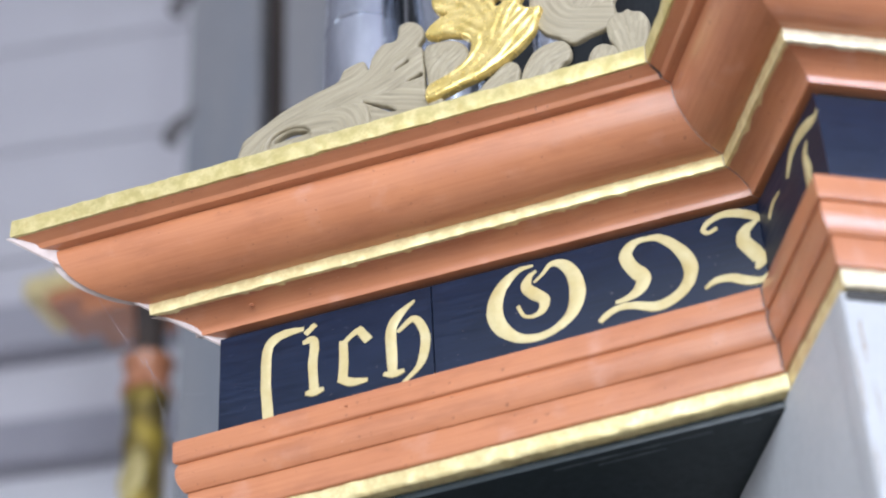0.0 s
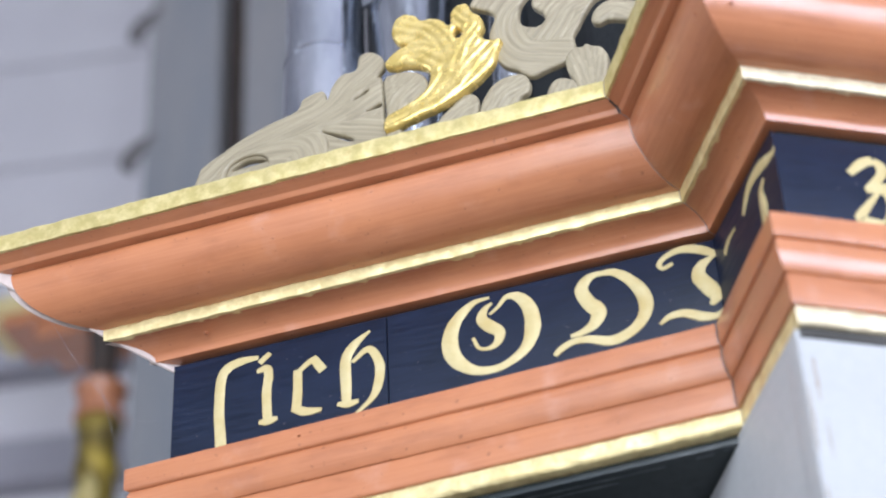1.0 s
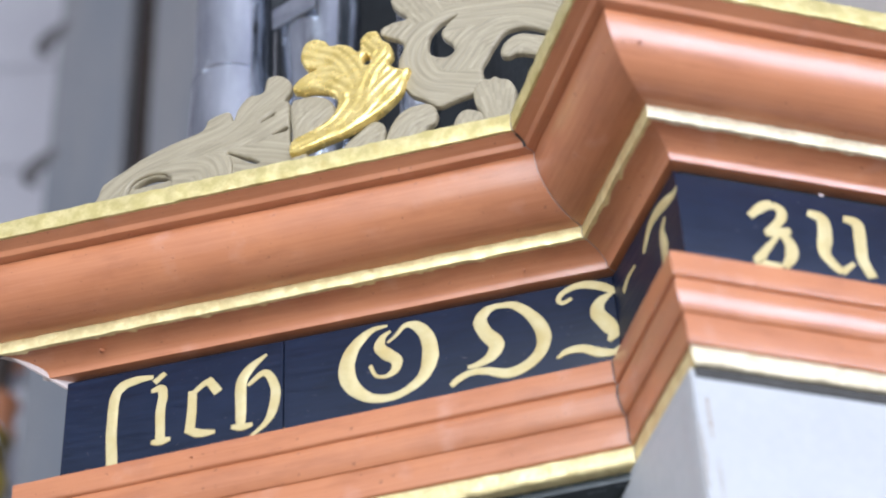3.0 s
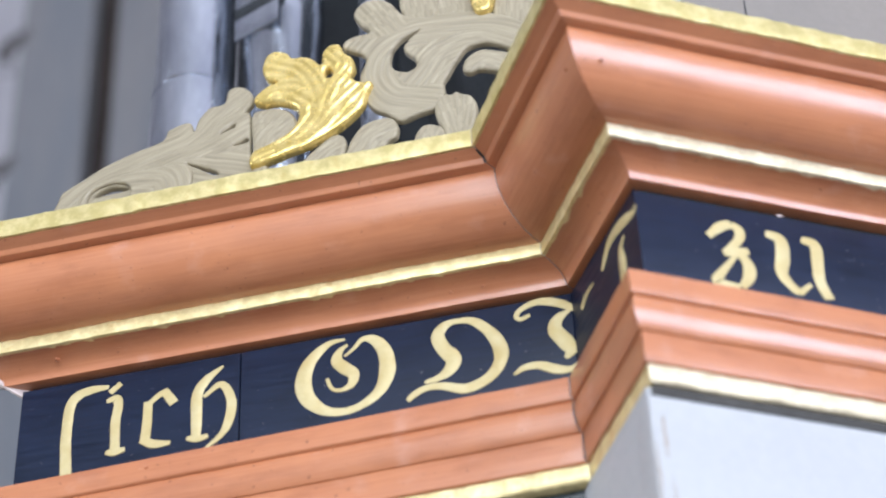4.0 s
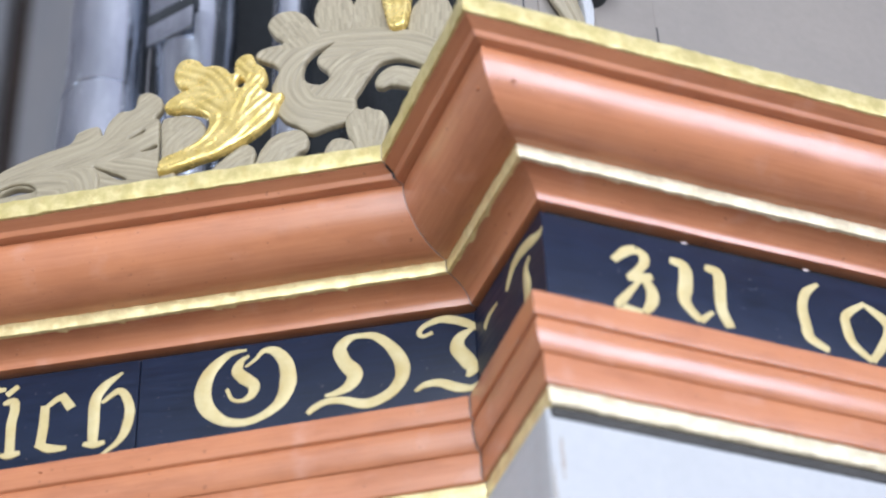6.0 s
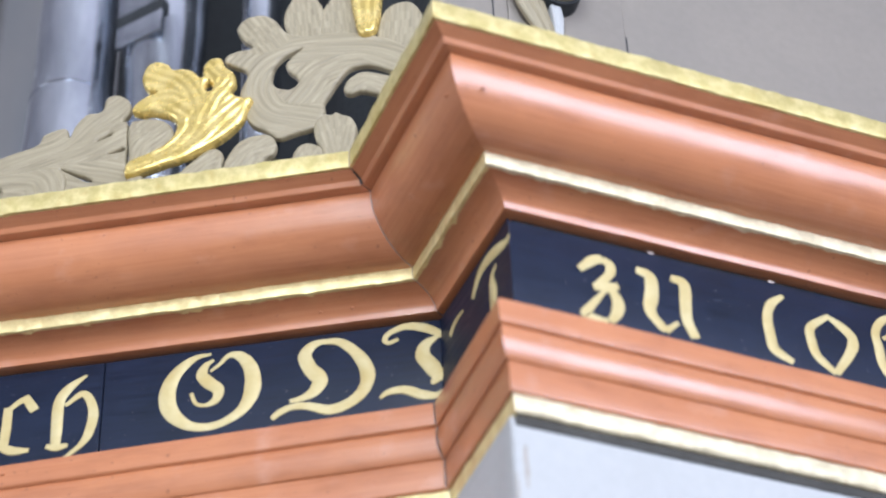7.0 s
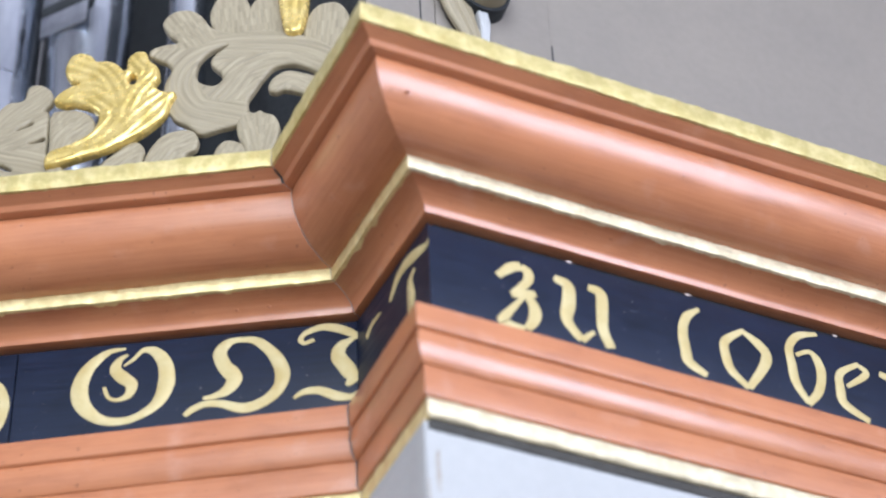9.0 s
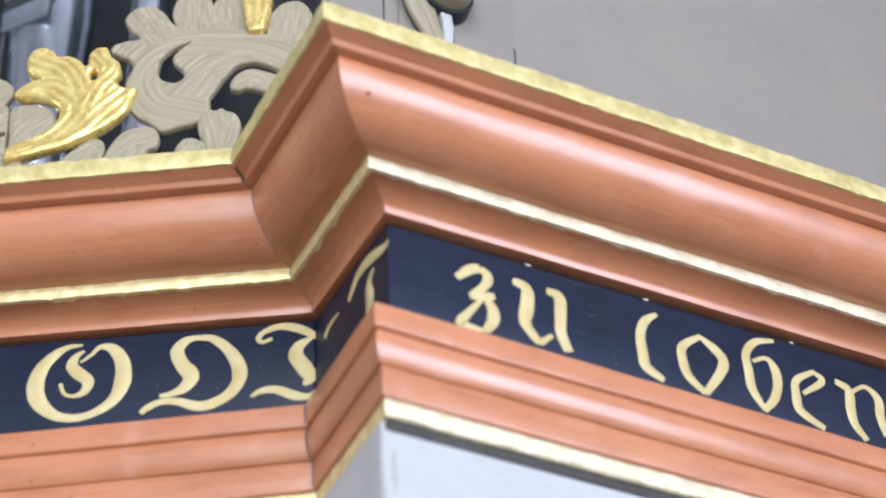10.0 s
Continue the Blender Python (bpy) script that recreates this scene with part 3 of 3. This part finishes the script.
carved_relief("gilded_leaf_blade", GOLD_BRIGHT, 10,
              [(-450, 288), (-448, 314), (-417, 327), (-390, 342), (-377, 362), (-376, 383), (-390, 399), (-415, 409), (-432, 410), (-447, 419), (-442, 433), (-424, 446), (-409, 451), (-424, 458), (-435, 482), (-428, 510),
               (-411, 517), (-394, 509), (-385, 496), (-368, 494), (-352, 485), (-339, 470), (-337, 493), (-325, 506), (-309, 505), (-302, 487), (-288, 470), (-285, 449), (-291, 434), (-279, 418), (-258, 412),
               (-265, 392), (-274, 366), (-295, 343), (-319, 326), (-346, 313), (-368, 305), (-390, 300), (-418, 292)],
              [[(-440, 303), (-380, 325), (-345, 370), (-345, 420), (-372, 470), (-410, 495)], [(-400, 308), (-340, 330), (-300, 375), (-270, 405)], [(-345, 380), (-325, 425), (-300, 460), (-315, 490)], [(-352, 400), (-390, 430), (-435, 424)]], gilt,
              [[(-332, 455), (-325, 457), (-320, 447), (-325, 438), (-331, 442)]], dome=8.0, groove=15.0, cut=0.7)
carved_relief("low_lobe", GREY_CARVED, 5, [(-380, 240), (-373, 280), (-347, 307), (-328, 322), (-314, 324), (-303, 312), (-304, 290), (-315, 240)], [[(-365, 270), (-330, 300), (-312, 312)]], ornament)
carved_relief("low_lobe", GREY_CARVED, 3, [(-310, 236), (-303, 285), (-293, 313), (-275, 335), (-249, 342), (-230, 337), (-221, 319), (-225, 300), (-240, 288), (-262, 240)], [[(-290, 270), (-265, 310), (-235, 325)]], ornament)
carved_relief("low_lobe", GREY_CARVED, 2, [(-205, 236), (-199, 280), (-192, 302), (-179, 312), (-162, 307), (-148, 291), (-146, 240)], [[(-185, 260), (-170, 300)]], ornament)
carved_relief("fan_lobe", GREY_CARVED, 4, [(-146, 236), (-152, 290), (-162, 318), (-163, 347), (-148, 364), (-138, 361), (-129, 365), (-120, 358), (-107, 351), (-98, 326), (-105, 287), (-112, 236)],
              [[(-128, 260), (-148, 350)], [(-126, 260), (-130, 355)], [(-124, 260), (-110, 340)]], ornament, groove=10)
carved_relief("scroll", GREY_CARVED, 2,
              [(10, 445), (-6, 470), (-41, 503), (-85, 525), (-134, 537), (-173, 537), (-193, 543), (-211, 556), (-227, 583), (-247, 598), (-273, 596), (-288, 575), (-279, 549), (-262, 529), (-284, 526), (-303, 519), (-306, 506),
               (-293, 495), (-275, 483), (-270, 467), (-279, 439), (-277, 403), (-262, 367), (-240, 350), (-218, 330), (-192, 336), (-159, 344), (-147, 367), (-148, 390), (-140, 405), (-125, 432), (-107, 454), (-74, 454), (-35, 430), (10, 396)],
              [[(0, 440), (-60, 485), (-130, 500), (-200, 505), (-245, 480), (-258, 430), (-235, 380), (-190, 360)], [(-20, 430), (-90, 475), (-150, 465), (-185, 425)], [(-230, 530), (-255, 575)]], ornament,
              [[(-183, 511), (-207, 502), (-225, 483), (-230, 455), (-223, 437), (-202, 428), (-190, 438), (-193, 453), (-206, 469), (-208, 483), (-198, 498)]], groove=10)
carved_relief("inner_lobe", GREY_CARVED, 1, [(-118, 409), (-113, 429), (-92, 444), (-66, 438), (-20, 409), (-20, 364), (-63, 392), (-91, 404), (-107, 401)], [[(-110, 412), (-80, 425), (-30, 395)]], ornament)
carved_relief("top_lobe", GREY_CARVED, -2, [(-213, 572), (-210, 608), (-193, 633), (-164, 625), (-149, 592), (-151, 555), (-161, 520), (-195, 525)], [[(-175, 530), (-185, 620)]], ornament)
carved_relief("top_lobe", GREY_CARVED, -3, [(-146, 513), (-156, 572), (-142, 612), (-113, 634), (-89, 609), (-86, 557), (-87, 508)], [[(-110, 520), (-120, 610)]], ornament)
carved_relief("top_lobe", GREY_CARVED, -1, [(-64, 480), (-60, 551), (-42, 581), (-10, 583), (8, 546), (0, 487), (-26, 450)], [[(-30, 470), (-25, 570)]], ornament)
carved_relief("gilded_tip", GOLD_BRIGHT, 8, [(-90, 518), (-100, 561), (-105, 626), (-95, 714), (-64, 709), (-54, 612), (-59, 550), (-69, 518)], [[(-80, 520), (-78, 700)]], gilt, dome=8.0, groove=15.0, cut=0.7)

# ---- organ case round the cornice ----
def slab(name, face, s0, s1, p0, p1, z0, z1, mat, parent=None, label="", bevel=0.003, plan=UPPER):
    """A straight block along a face."""
    a = plan[0][face]
    c = at(face, (s0 + s1) / 2, (p0 + p1) / 2, (z0 + z1) / 2, plan)
    return boxed(name, Matrix.Translation(c) @ Matrix.Rotation(a, 4, "Z"), (s1 - s0, abs(p1 - p0), z1 - z0), mat, parent, label, bevel)


FLOOR = -Z0
tower = thing("tower_case", "white painted lower case of the projecting organ tower", "organ case")
slab("front_panel", "R", -0.0165, R_LEN, -0.04, 0.006, FLOOR, -0.290, WHITE, tower, plan=LOWER)
slab("side_panel", "D", -0.9, LOWER[2] + 0.0045, -0.012, 0.0175, FLOOR, -0.2885, WHITE, tower, plan=LOWER)
# dark band gives the shadow gap under the gilded edge as colour
slab("shadow_band", "R", -0.0100, R_LEN, -0.04, 0.0085, -0.290, -0.2748, DARK_GREY, tower, "grey-brown grimy batten", plan=LOWER)
slab("side_batten", "D", -0.9, LOWER[2] + 0.003, -0.012, 0.0165, -0.2885, -0.2748, WHITE, tower, plan=LOWER)
soffit = slab("cornice_soffit", "L", -1.0, 0.04, -0.55, -0.005, -0.2875, -0.2750, SOFFIT, plan=LOWER)
tagged(soffit, "black painted soffit board under the cornice", "soffit", kind="structure")
lower = slab("wall_case", "L", -1.0, 0.25, -0.60, -0.55, FLOOR, -0.2875, BLACK, plan=LOWER)
tagged(lower, "dark recessed lower wall of the organ case", "wall", kind="structure")

upper = thing("tower_upper_wall", "pale beige board wall of the tower above the cornice", "organ case")
EDGES = (-0.045, 0.049, 0.075, 0.284, 2.1)
for k, (a, b) in enumerate(zip(EDGES, EDGES[1:])):
    slab("wall_board", "R", a + 0.0004, b - 0.0004, -0.13, -0.10 - 0.0012 * (k % 2), 0.2, 3.0, BEIGE, upper, bevel=0.0008)
# the beige tower's side is coloured black so the interior reads as unlit
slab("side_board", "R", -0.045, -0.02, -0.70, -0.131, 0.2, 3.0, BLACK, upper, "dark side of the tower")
for s, z, h in ((0.049, 0.575, 0.12), (0.284, 0.572, 0.045)):
    slab("crack", "R", s - 0.0012, s + 0.0012, -0.1005, -0.0992, z - h / 2, z + h / 2, BLACK, upper, "open dark board joint", 0)

top = slab("cornice_top_board", "L", -0.95, 0.02, -0.3, 0.15, 0.2, 0.215, BROWN)
tagged(top, "dusty brown board on top of the cornice", "board", kind="structure")
top = slab("cornice_top_board", "R", 0.0, R_LEN, -0.3, 0.15, 0.2, 0.215, BROWN)
tagged(top, "dusty brown board on top of the cornice", "board", kind="structure")
back = slab("wall_case_back", "L", -0.78, 0.35, -0.75, -0.70, 0.215, 3.2, BLACK)
tagged(back, "dark back wall of the organ case behind the pipes", "wall", kind="structure")


def pipe(s, p, r, rings, collar=None, mouth=None):
    """An organ pipe of turned lengths: rings are lists of (height, radius share), one list a length."""
    root = thing("organ_pipe", "dull silver tin organ pipe behind the carving", "organ pipe", "organ facade pipes")
    root.location = at("L", s, p, 0.0)

    def turned(name, stops, label=""):
        bm = bmesh.new()
        n, rows = 48, []
        for z, k in stops:
            rows.append([bm.verts.new(Vector((math.cos(2 * math.pi * i / n) * r * k, math.sin(2 * math.pi * i / n) * r * k, z))) for i in range(n)])
        for lo, hi in zip(rows, rows[1:]):
            for i in range(n):
                bm.faces.new((lo[i], lo[(i + 1) % n], hi[(i + 1) % n], hi[i]))
        bm.faces.new(rows[0][::-1])
        bm.faces.new(rows[-1])
        part(name, bm, TIN, root, label)

    for name, stops in zip(("foot", "body", "upper_body"), rings):
        turned(name, stops)
    if mouth:
        turn = Matrix.Rotation(radians(-32), 4, "Z")
        front = outward(radians(-32))
        for name, mat, depth, out, z, h, label in (("mouth", BLACK, 0.02, 0.90, mouth, 0.024, "dark slot of the pipe's mouth"), ("lower_lip", TIN, 0.006, 0.98, mouth - 0.038, 0.050, ""), ("upper_lip", TIN, 0.006, 0.98, mouth + 0.045, 0.064, "")):
            c = Vector((front.x * r * out, front.y * r * out, z))
            boxed(name, Matrix.Translation(c) @ turn, (r * 1.35, depth, h), mat, root, label, 0.0015)
    if collar:
        turned("collar", [(collar - 0.004, 1.0), (collar - 0.002, 1.04), (collar + 0.002, 1.04), (collar + 0.004, 1.0)], "bright solder ring")


pipe(-0.648, -0.12, 0.070, ([(0.216, 1.22), (0.45, 1.14), (0.705, 1.02)], [(0.705, 0.99), (1.4, 0.99), (2.6, 0.99)]), 0.708)
pipe(-0.486, -0.12, 0.073, ([(0.216, 0.45), (0.60, 0.80), (0.78, 0.96), (0.83, 1.0)], [(0.83, 1.0), (1.3, 1.0), (2.6, 1.0)]), mouth=0.842)
pipe(-0.322, -0.16, 0.034, ([(0.216, 0.5), (0.6, 1.0)], [(0.6, 1.0), (1.4, 1.0), (2.6, 1.0)]))

# the scroll end that hangs over the tower's cornice
scroll = thing("carved_scroll", "cream and grey carved scroll end on the tower wall", "carving")
carved_leaf("stem", GREY_CARVED, 4, [(95, 720, 60), (95, 660, 56), (108, 600, 50), (128, 548, 34), (136, 510, 14)], scroll, "R", -0.085)
carved_leaf("drip", WHITE, 6, [(150, 600, 20), (153, 575, 20), (152, 545, 16), (150, 515, 10)], scroll, "R", -0.085)
# a solid black disc stands for the shaded hollow round the roll
for name, r, p0, p1, mat in (("hollow", 0.052, -0.10, -0.072, BLACK), ("roll", 0.044, -0.10, -0.05, GREY_CARVED)):
    bm = bmesh.new()
    c = at("R", 0.150, (p0 + p1) / 2, 0.648)
    bmesh.ops.create_cone(bm, cap_ends=True, segments=40, radius1=r, radius2=r * 0.93, depth=p1 - p0, matrix=Matrix.Translation(c) @ Matrix.Rotation(AR, 4, "Z") @ Matrix.Rotation(radians(90), 4, "X"))
    part(name, bm, mat, scroll)

post = thing("case_post", "blue-grey painted corner post of the organ case", "post")
slab("post_board", "L", -2.08, -1.825, -2.32, -2.2, FLOOR, 4.2, POST_GREY, post)
slab("post_board", "L", -1.735, -1.50, -2.32, -2.2, FLOOR, 4.2, POST_GREY, post)
slab("dark_gap", "L", -1.825, -1.735, -2.36, -2.28, FLOOR, 4.2, BROWN, post)

# parts of the organ's side wing, far behind the cornice
wing = thing("side_cornice", "red-ochre and gilded cornice end of the organ's side wing", "cornice")
slab("gold_edge", "L", -2.62, -2.25, -2.4, -2.18, 2.075, 2.145, GOLD_EDGE, wing)
slab("crown_moulding", "L", -2.54, -2.2, -2.4, -2.19, 2.03, 2.0745, RED, wing)
slab("bed_moulding", "L", -2.42, -2.17, -2.4, -2.2, 1.965, 2.03, RED, wing)
column = thing("gilded_column", "dark and gilded carved column with a red-ochre capital", "column")
for name, z0, z1, w, mat in (("neck", 1.76, 1.965, 0.10, BROWN), ("capital", 1.635, 1.76, 0.16, RED), ("gold_ring", 1.45, 1.635, 0.135, TARNISH), ("shaft", FLOOR, 1.45, 0.125, TARNISH)):
    bm = bmesh.new()
    c = at("L", -2.203, -2.25, (z0 + z1) / 2)
    n = 24
    rings = []
    for z, k in ((-0.5, 0.9), (-0.42, 1.0), (-0.1, 0.86), (0.25, 0.9), (0.42, 1.04), (0.5, 0.95)):
        rings.append([bm.verts.new(c + Vector((math.cos(2 * math.pi * i / n) * w / 2 * k, math.sin(2 * math.pi * i / n) * w / 2 * k, z * (z1 - z0)))) for i in range(n)])
    for lo, hi in zip(rings, rings[1:]):
        for i in range(n):
            bm.faces.new((lo[i], lo[(i + 1) % n], hi[(i + 1) % n], hi[i]))
    bm.faces.new(rings[0][::-1])
    bm.faces.new(rings[-1])
    part(name, bm, mat, column)
for z in (1250, 1050):
    carved_leaf("gilded_leaf", GOLD, 10, [(-2225, z, 25), (-2212, z + 60, 80), (-2195, z + 130, 60), (-2190, z + 170, 10)], column, "L", -2.195)
side = thing("side_carving", "grey-brown carved knobs along the edge of the post", "carving")
for z in (2600, 3170):
    carved_leaf("knob", POST_DARK, 0, [(-2050, z + 80, 25), (-2110, z + 30, 70), (-2135, z - 12, 70), (-2120, z - 52, 20)], side, "L", -2.2)

# ---- the church round it ----
W, D0, D1, H = 4.5, -4.5, 3.6, 8.0
boxed("floor", pose(0, (D0 + D1) / 2, -0.05), (2 * W + 0.4, D1 - D0 + 0.4, 0.1), FLOORWOOD, None)
tagged(bpy.data.objects["floor"], "brown boarded gallery floor", "floor", kind="structure")
bm = bmesh.new()
for k in range(28):
    box(bm, pose(0, D0 + 0.3 * k + 0.15, H + 0.02 + 0.006 * (k % 2)), 2 * W + 0.4, 0.296, 0.04, 0.004)
tagged(part("ceiling", bm, BOARD), "white painted boarded church ceiling", "ceiling", kind="structure")
wall = boxed("wall_north", pose(0, D1 + 0.1, H / 2), (2 * W + 0.4, 0.2, H), PLASTER)
tagged(wall, "white limewashed wall behind the organ", "wall", kind="structure")
panelling = thing("wall_panelling", "lilac-white painted horizontal boarding on the church wall", "panelling", kind="structure")
for k in range(7):
    boxed("board", pose(0, D1 - 0.03 - 0.012 * (k % 2), 6.20 + 0.27 * k), (2 * W, 0.06, 0.262), BOARD, panelling)
boxed("beam", pose(0, D1 - 0.09, 5.95), (2 * W, 0.18, 0.20), BEAM, panelling, "grey painted beam")
boxed("beam", pose(0, D1 - 0.06, 5.50), (2 * W, 0.12, 0.17), BEAM, panelling, "grey painted beam")
boxed("board", pose(0, D1 - 0.03, 5.72), (2 * W, 0.06, 0.26), BOARD, panelling)



def window_wall(name, along, fixed, lo, hi, openings, label):
    """A wall with tall window openings cut through it (centre, width, sill, head)."""
    bm = bmesh.new()

    def piece(a, b, z0, z1):
        c, l = (a + b) / 2, b - a
        if along == "x":
            box(bm, pose(c, fixed, (z0 + z1) / 2), l, 0.3, z1 - z0)
        else:
            box(bm, pose(fixed, c, (z0 + z1) / 2), 0.3, l, z1 - z0)

    cursor = lo
    for c, w, sill, head in openings:
        piece(cursor, c - w / 2, 0, H)
        piece(c - w / 2, c + w / 2, 0, sill)
        piece(c - w / 2, c + w / 2, head, H)
        cursor = c + w / 2
    piece(cursor, hi, 0, H)
    tagged(part(name, bm, DIM_PLASTER, smooth=0), label, "wall", kind="structure")


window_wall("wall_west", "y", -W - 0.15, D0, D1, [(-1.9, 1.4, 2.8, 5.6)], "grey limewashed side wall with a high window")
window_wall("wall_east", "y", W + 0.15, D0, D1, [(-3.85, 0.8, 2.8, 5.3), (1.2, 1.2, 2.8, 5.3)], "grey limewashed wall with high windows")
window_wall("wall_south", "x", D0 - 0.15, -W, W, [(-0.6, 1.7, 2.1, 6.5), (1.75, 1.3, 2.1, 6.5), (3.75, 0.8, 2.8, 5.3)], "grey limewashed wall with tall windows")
opening_light(W + 0.05, -3.85, 4.05, 90, 90, 0.7, 2.4, 122, (0.86, 0.91, 1.14))
# weak unseen lamp added to lift the tower's walls
opening_light(W + 0.05, 1.2, 4.05, 90, 90, 1.1, 2.4, 30)
opening_light(3.75, D0 - 0.05, 4.05, 90, 0, 0.7, 2.4, 122, (0.86, 0.91, 1.14))
# fill lamp added out of view on the west to brighten face D
opening_light(-W - 0.05, -1.9, 4.2, 90, -90, 1.3, 2.7, 80)
# unseen lamp added to brighten the left face L
opening_light(-0.6, D0 - 0.05, 4.3, 90, 0, 1.6, 4.3, 290)
opening_light(1.75, D0 - 0.05, 4.3, 90, 0, 1.2, 4.3, 130)

# ---- small things on the cornice ----
for k, (face, s, p, z, r) in enumerate((("L", -0.787, 0.034, 0.0765, 0.008), ("L", -0.176, 0.031, 0.071, 0.004), ("L", -0.128, 0.031, 0.071, 0.005), ("L", -0.984, 0.119, 0.150, 0.006), ("L", -0.651, 0.0372, -0.132, 0.005),
                                        ("R", -0.092, 0.133, 0.150, 0.005), ("R", 0.109, 0.031, 0.0725, 0.004), ("D", 0.343, 0.131, 0.152, 0.005), ("D", 0.352, 0.112, 0.125, 0.004), ("D", 0.20, 0.031, 0.071, 0.004))):
    bm = bmesh.new()
    bmesh.ops.create_icosphere(bm, subdivisions=2, radius=r)
    for v in bm.verts:
        v.co = v.co * (1 + 0.35 * noise.noise(v.co * 300 + Vector((k, 0, 0))))
        v.co.z *= 0.7
        v.co = at(face, s, p, z, LOWER if z < -0.1 else UPPER) + v.co * 0.55
    part("paint_blister", bm, BLISTER, cornice, "small lump of old paint")

# pale strips painted on the soffit for glints of light between its boards
for k, (s0, s1, p) in enumerate(((-0.36, -0.13, -0.020), (-0.085, -0.06, -0.017), (-0.045, -0.02, -0.013), (-0.30, -0.20, -0.034))):
    bm = bmesh.new()
    n = 30
    low, high = [], []
    for i in range(n + 1):
        s = s0 + (s1 - s0) * i / n
        w = 0.0012 + 0.0022 * max(0.0, noise.noise(Vector((s * 40, k * 5.0, 0))))
        low.append(bm.verts.new(at("L", s, p - w, -0.2882, LOWER)))
        high.append(bm.verts.new(at("L", s, p + w, -0.2882, LOWER)))
    for i in range(n):
        bm.faces.new((low[i], low[i + 1], high[i + 1], high[i]))
    part("glint", bm, GLINT, soffit, "pale scuffed streak")

web = thing("cobweb", "fine grey cobweb threads hanging from the cornice end", "cobweb")
THREADS = [((-1.062, 0.05, 0.184), (-0.905, 0.045, -0.07)), ((-0.96, 0.048, 0.02), (-0.885, 0.045, -0.11)), ((-0.95, 0.048, 0.0), (-0.905, 0.045, -0.14)), ((-0.925, 0.045, -0.03), (-0.865, 0.03, -0.06))]
for a, b in THREADS:
    bm = bmesh.new()
    a, b = at("L", *a), at("L", *b)
    rings = []
    for i in range(13):
        t = i / 12
        q = a.lerp(b, t) + Vector((0, 0, -0.012 * math.sin(math.pi * t)))
        rings.append([bm.verts.new(q + Vector((math.cos(u), math.sin(u) * 0.5, math.sin(u))) * 0.0002) for u in (0, 2.1, 4.2)])
    for lo, hi in zip(rings, rings[1:]):
        for i in range(3):
            bm.faces.new((lo[i], lo[(i + 1) % 3], hi[(i + 1) % 3], hi[i]))
    part("thread", bm, SILK, web)

for s, z, w in ((0.213, 0.046, 0.008), (0.407, 0.046, 0.009), (0.66, 0.045, 0.006)):
    slab("paint_chip", "R", s - w / 2, s + w / 2, 0.0055, 0.0066, z - 0.0016, z + 0.0016, RAW, cornice, "pale chip in the navy paint", 0.0004)

# brown and grey stains that have run down the tower's white corner
STAIN = simple("brown_stain", (0.30, 0.25, 0.20), (0.40, 0.36, 0.32), 60.0, (0.6, 0.8), 0.1)
for k, (s, z0, z1, w) in enumerate(((0.0, -0.318, -0.385, 0.0022), (-0.014, -0.36, -0.46, 0.0014), (0.004, -0.41, -0.47, 0.0012), (-0.012, -0.50, -0.56, 0.0014))):
    bm = bmesh.new()
    rows = []
    for i in range(17):
        z = z0 + (z1 - z0) * i / 16
        half = w * (0.25 + math.sin(math.pi * i / 16) ** 0.5) * (1 + 0.6 * noise.noise(Vector((z * 90, k, 0))))
        c = s + 0.0016 * noise.noise(Vector((z * 40, k, 5)))
        rows.append([bm.verts.new(at("R", c + e * half, h, z, LOWER)) for e, h in ((-1, 0.0062), (0, 0.0065), (1, 0.0062))])
    for a, b in zip(rows, rows[1:]):
        for i in range(2):
            bm.faces.new((a[i], a[i + 1], b[i + 1], b[i]))
    bmesh.ops.recalc_face_normals(bm, faces=bm.faces)
    part("stain", bm, STAIN, tower, "brown stain run down the paint")
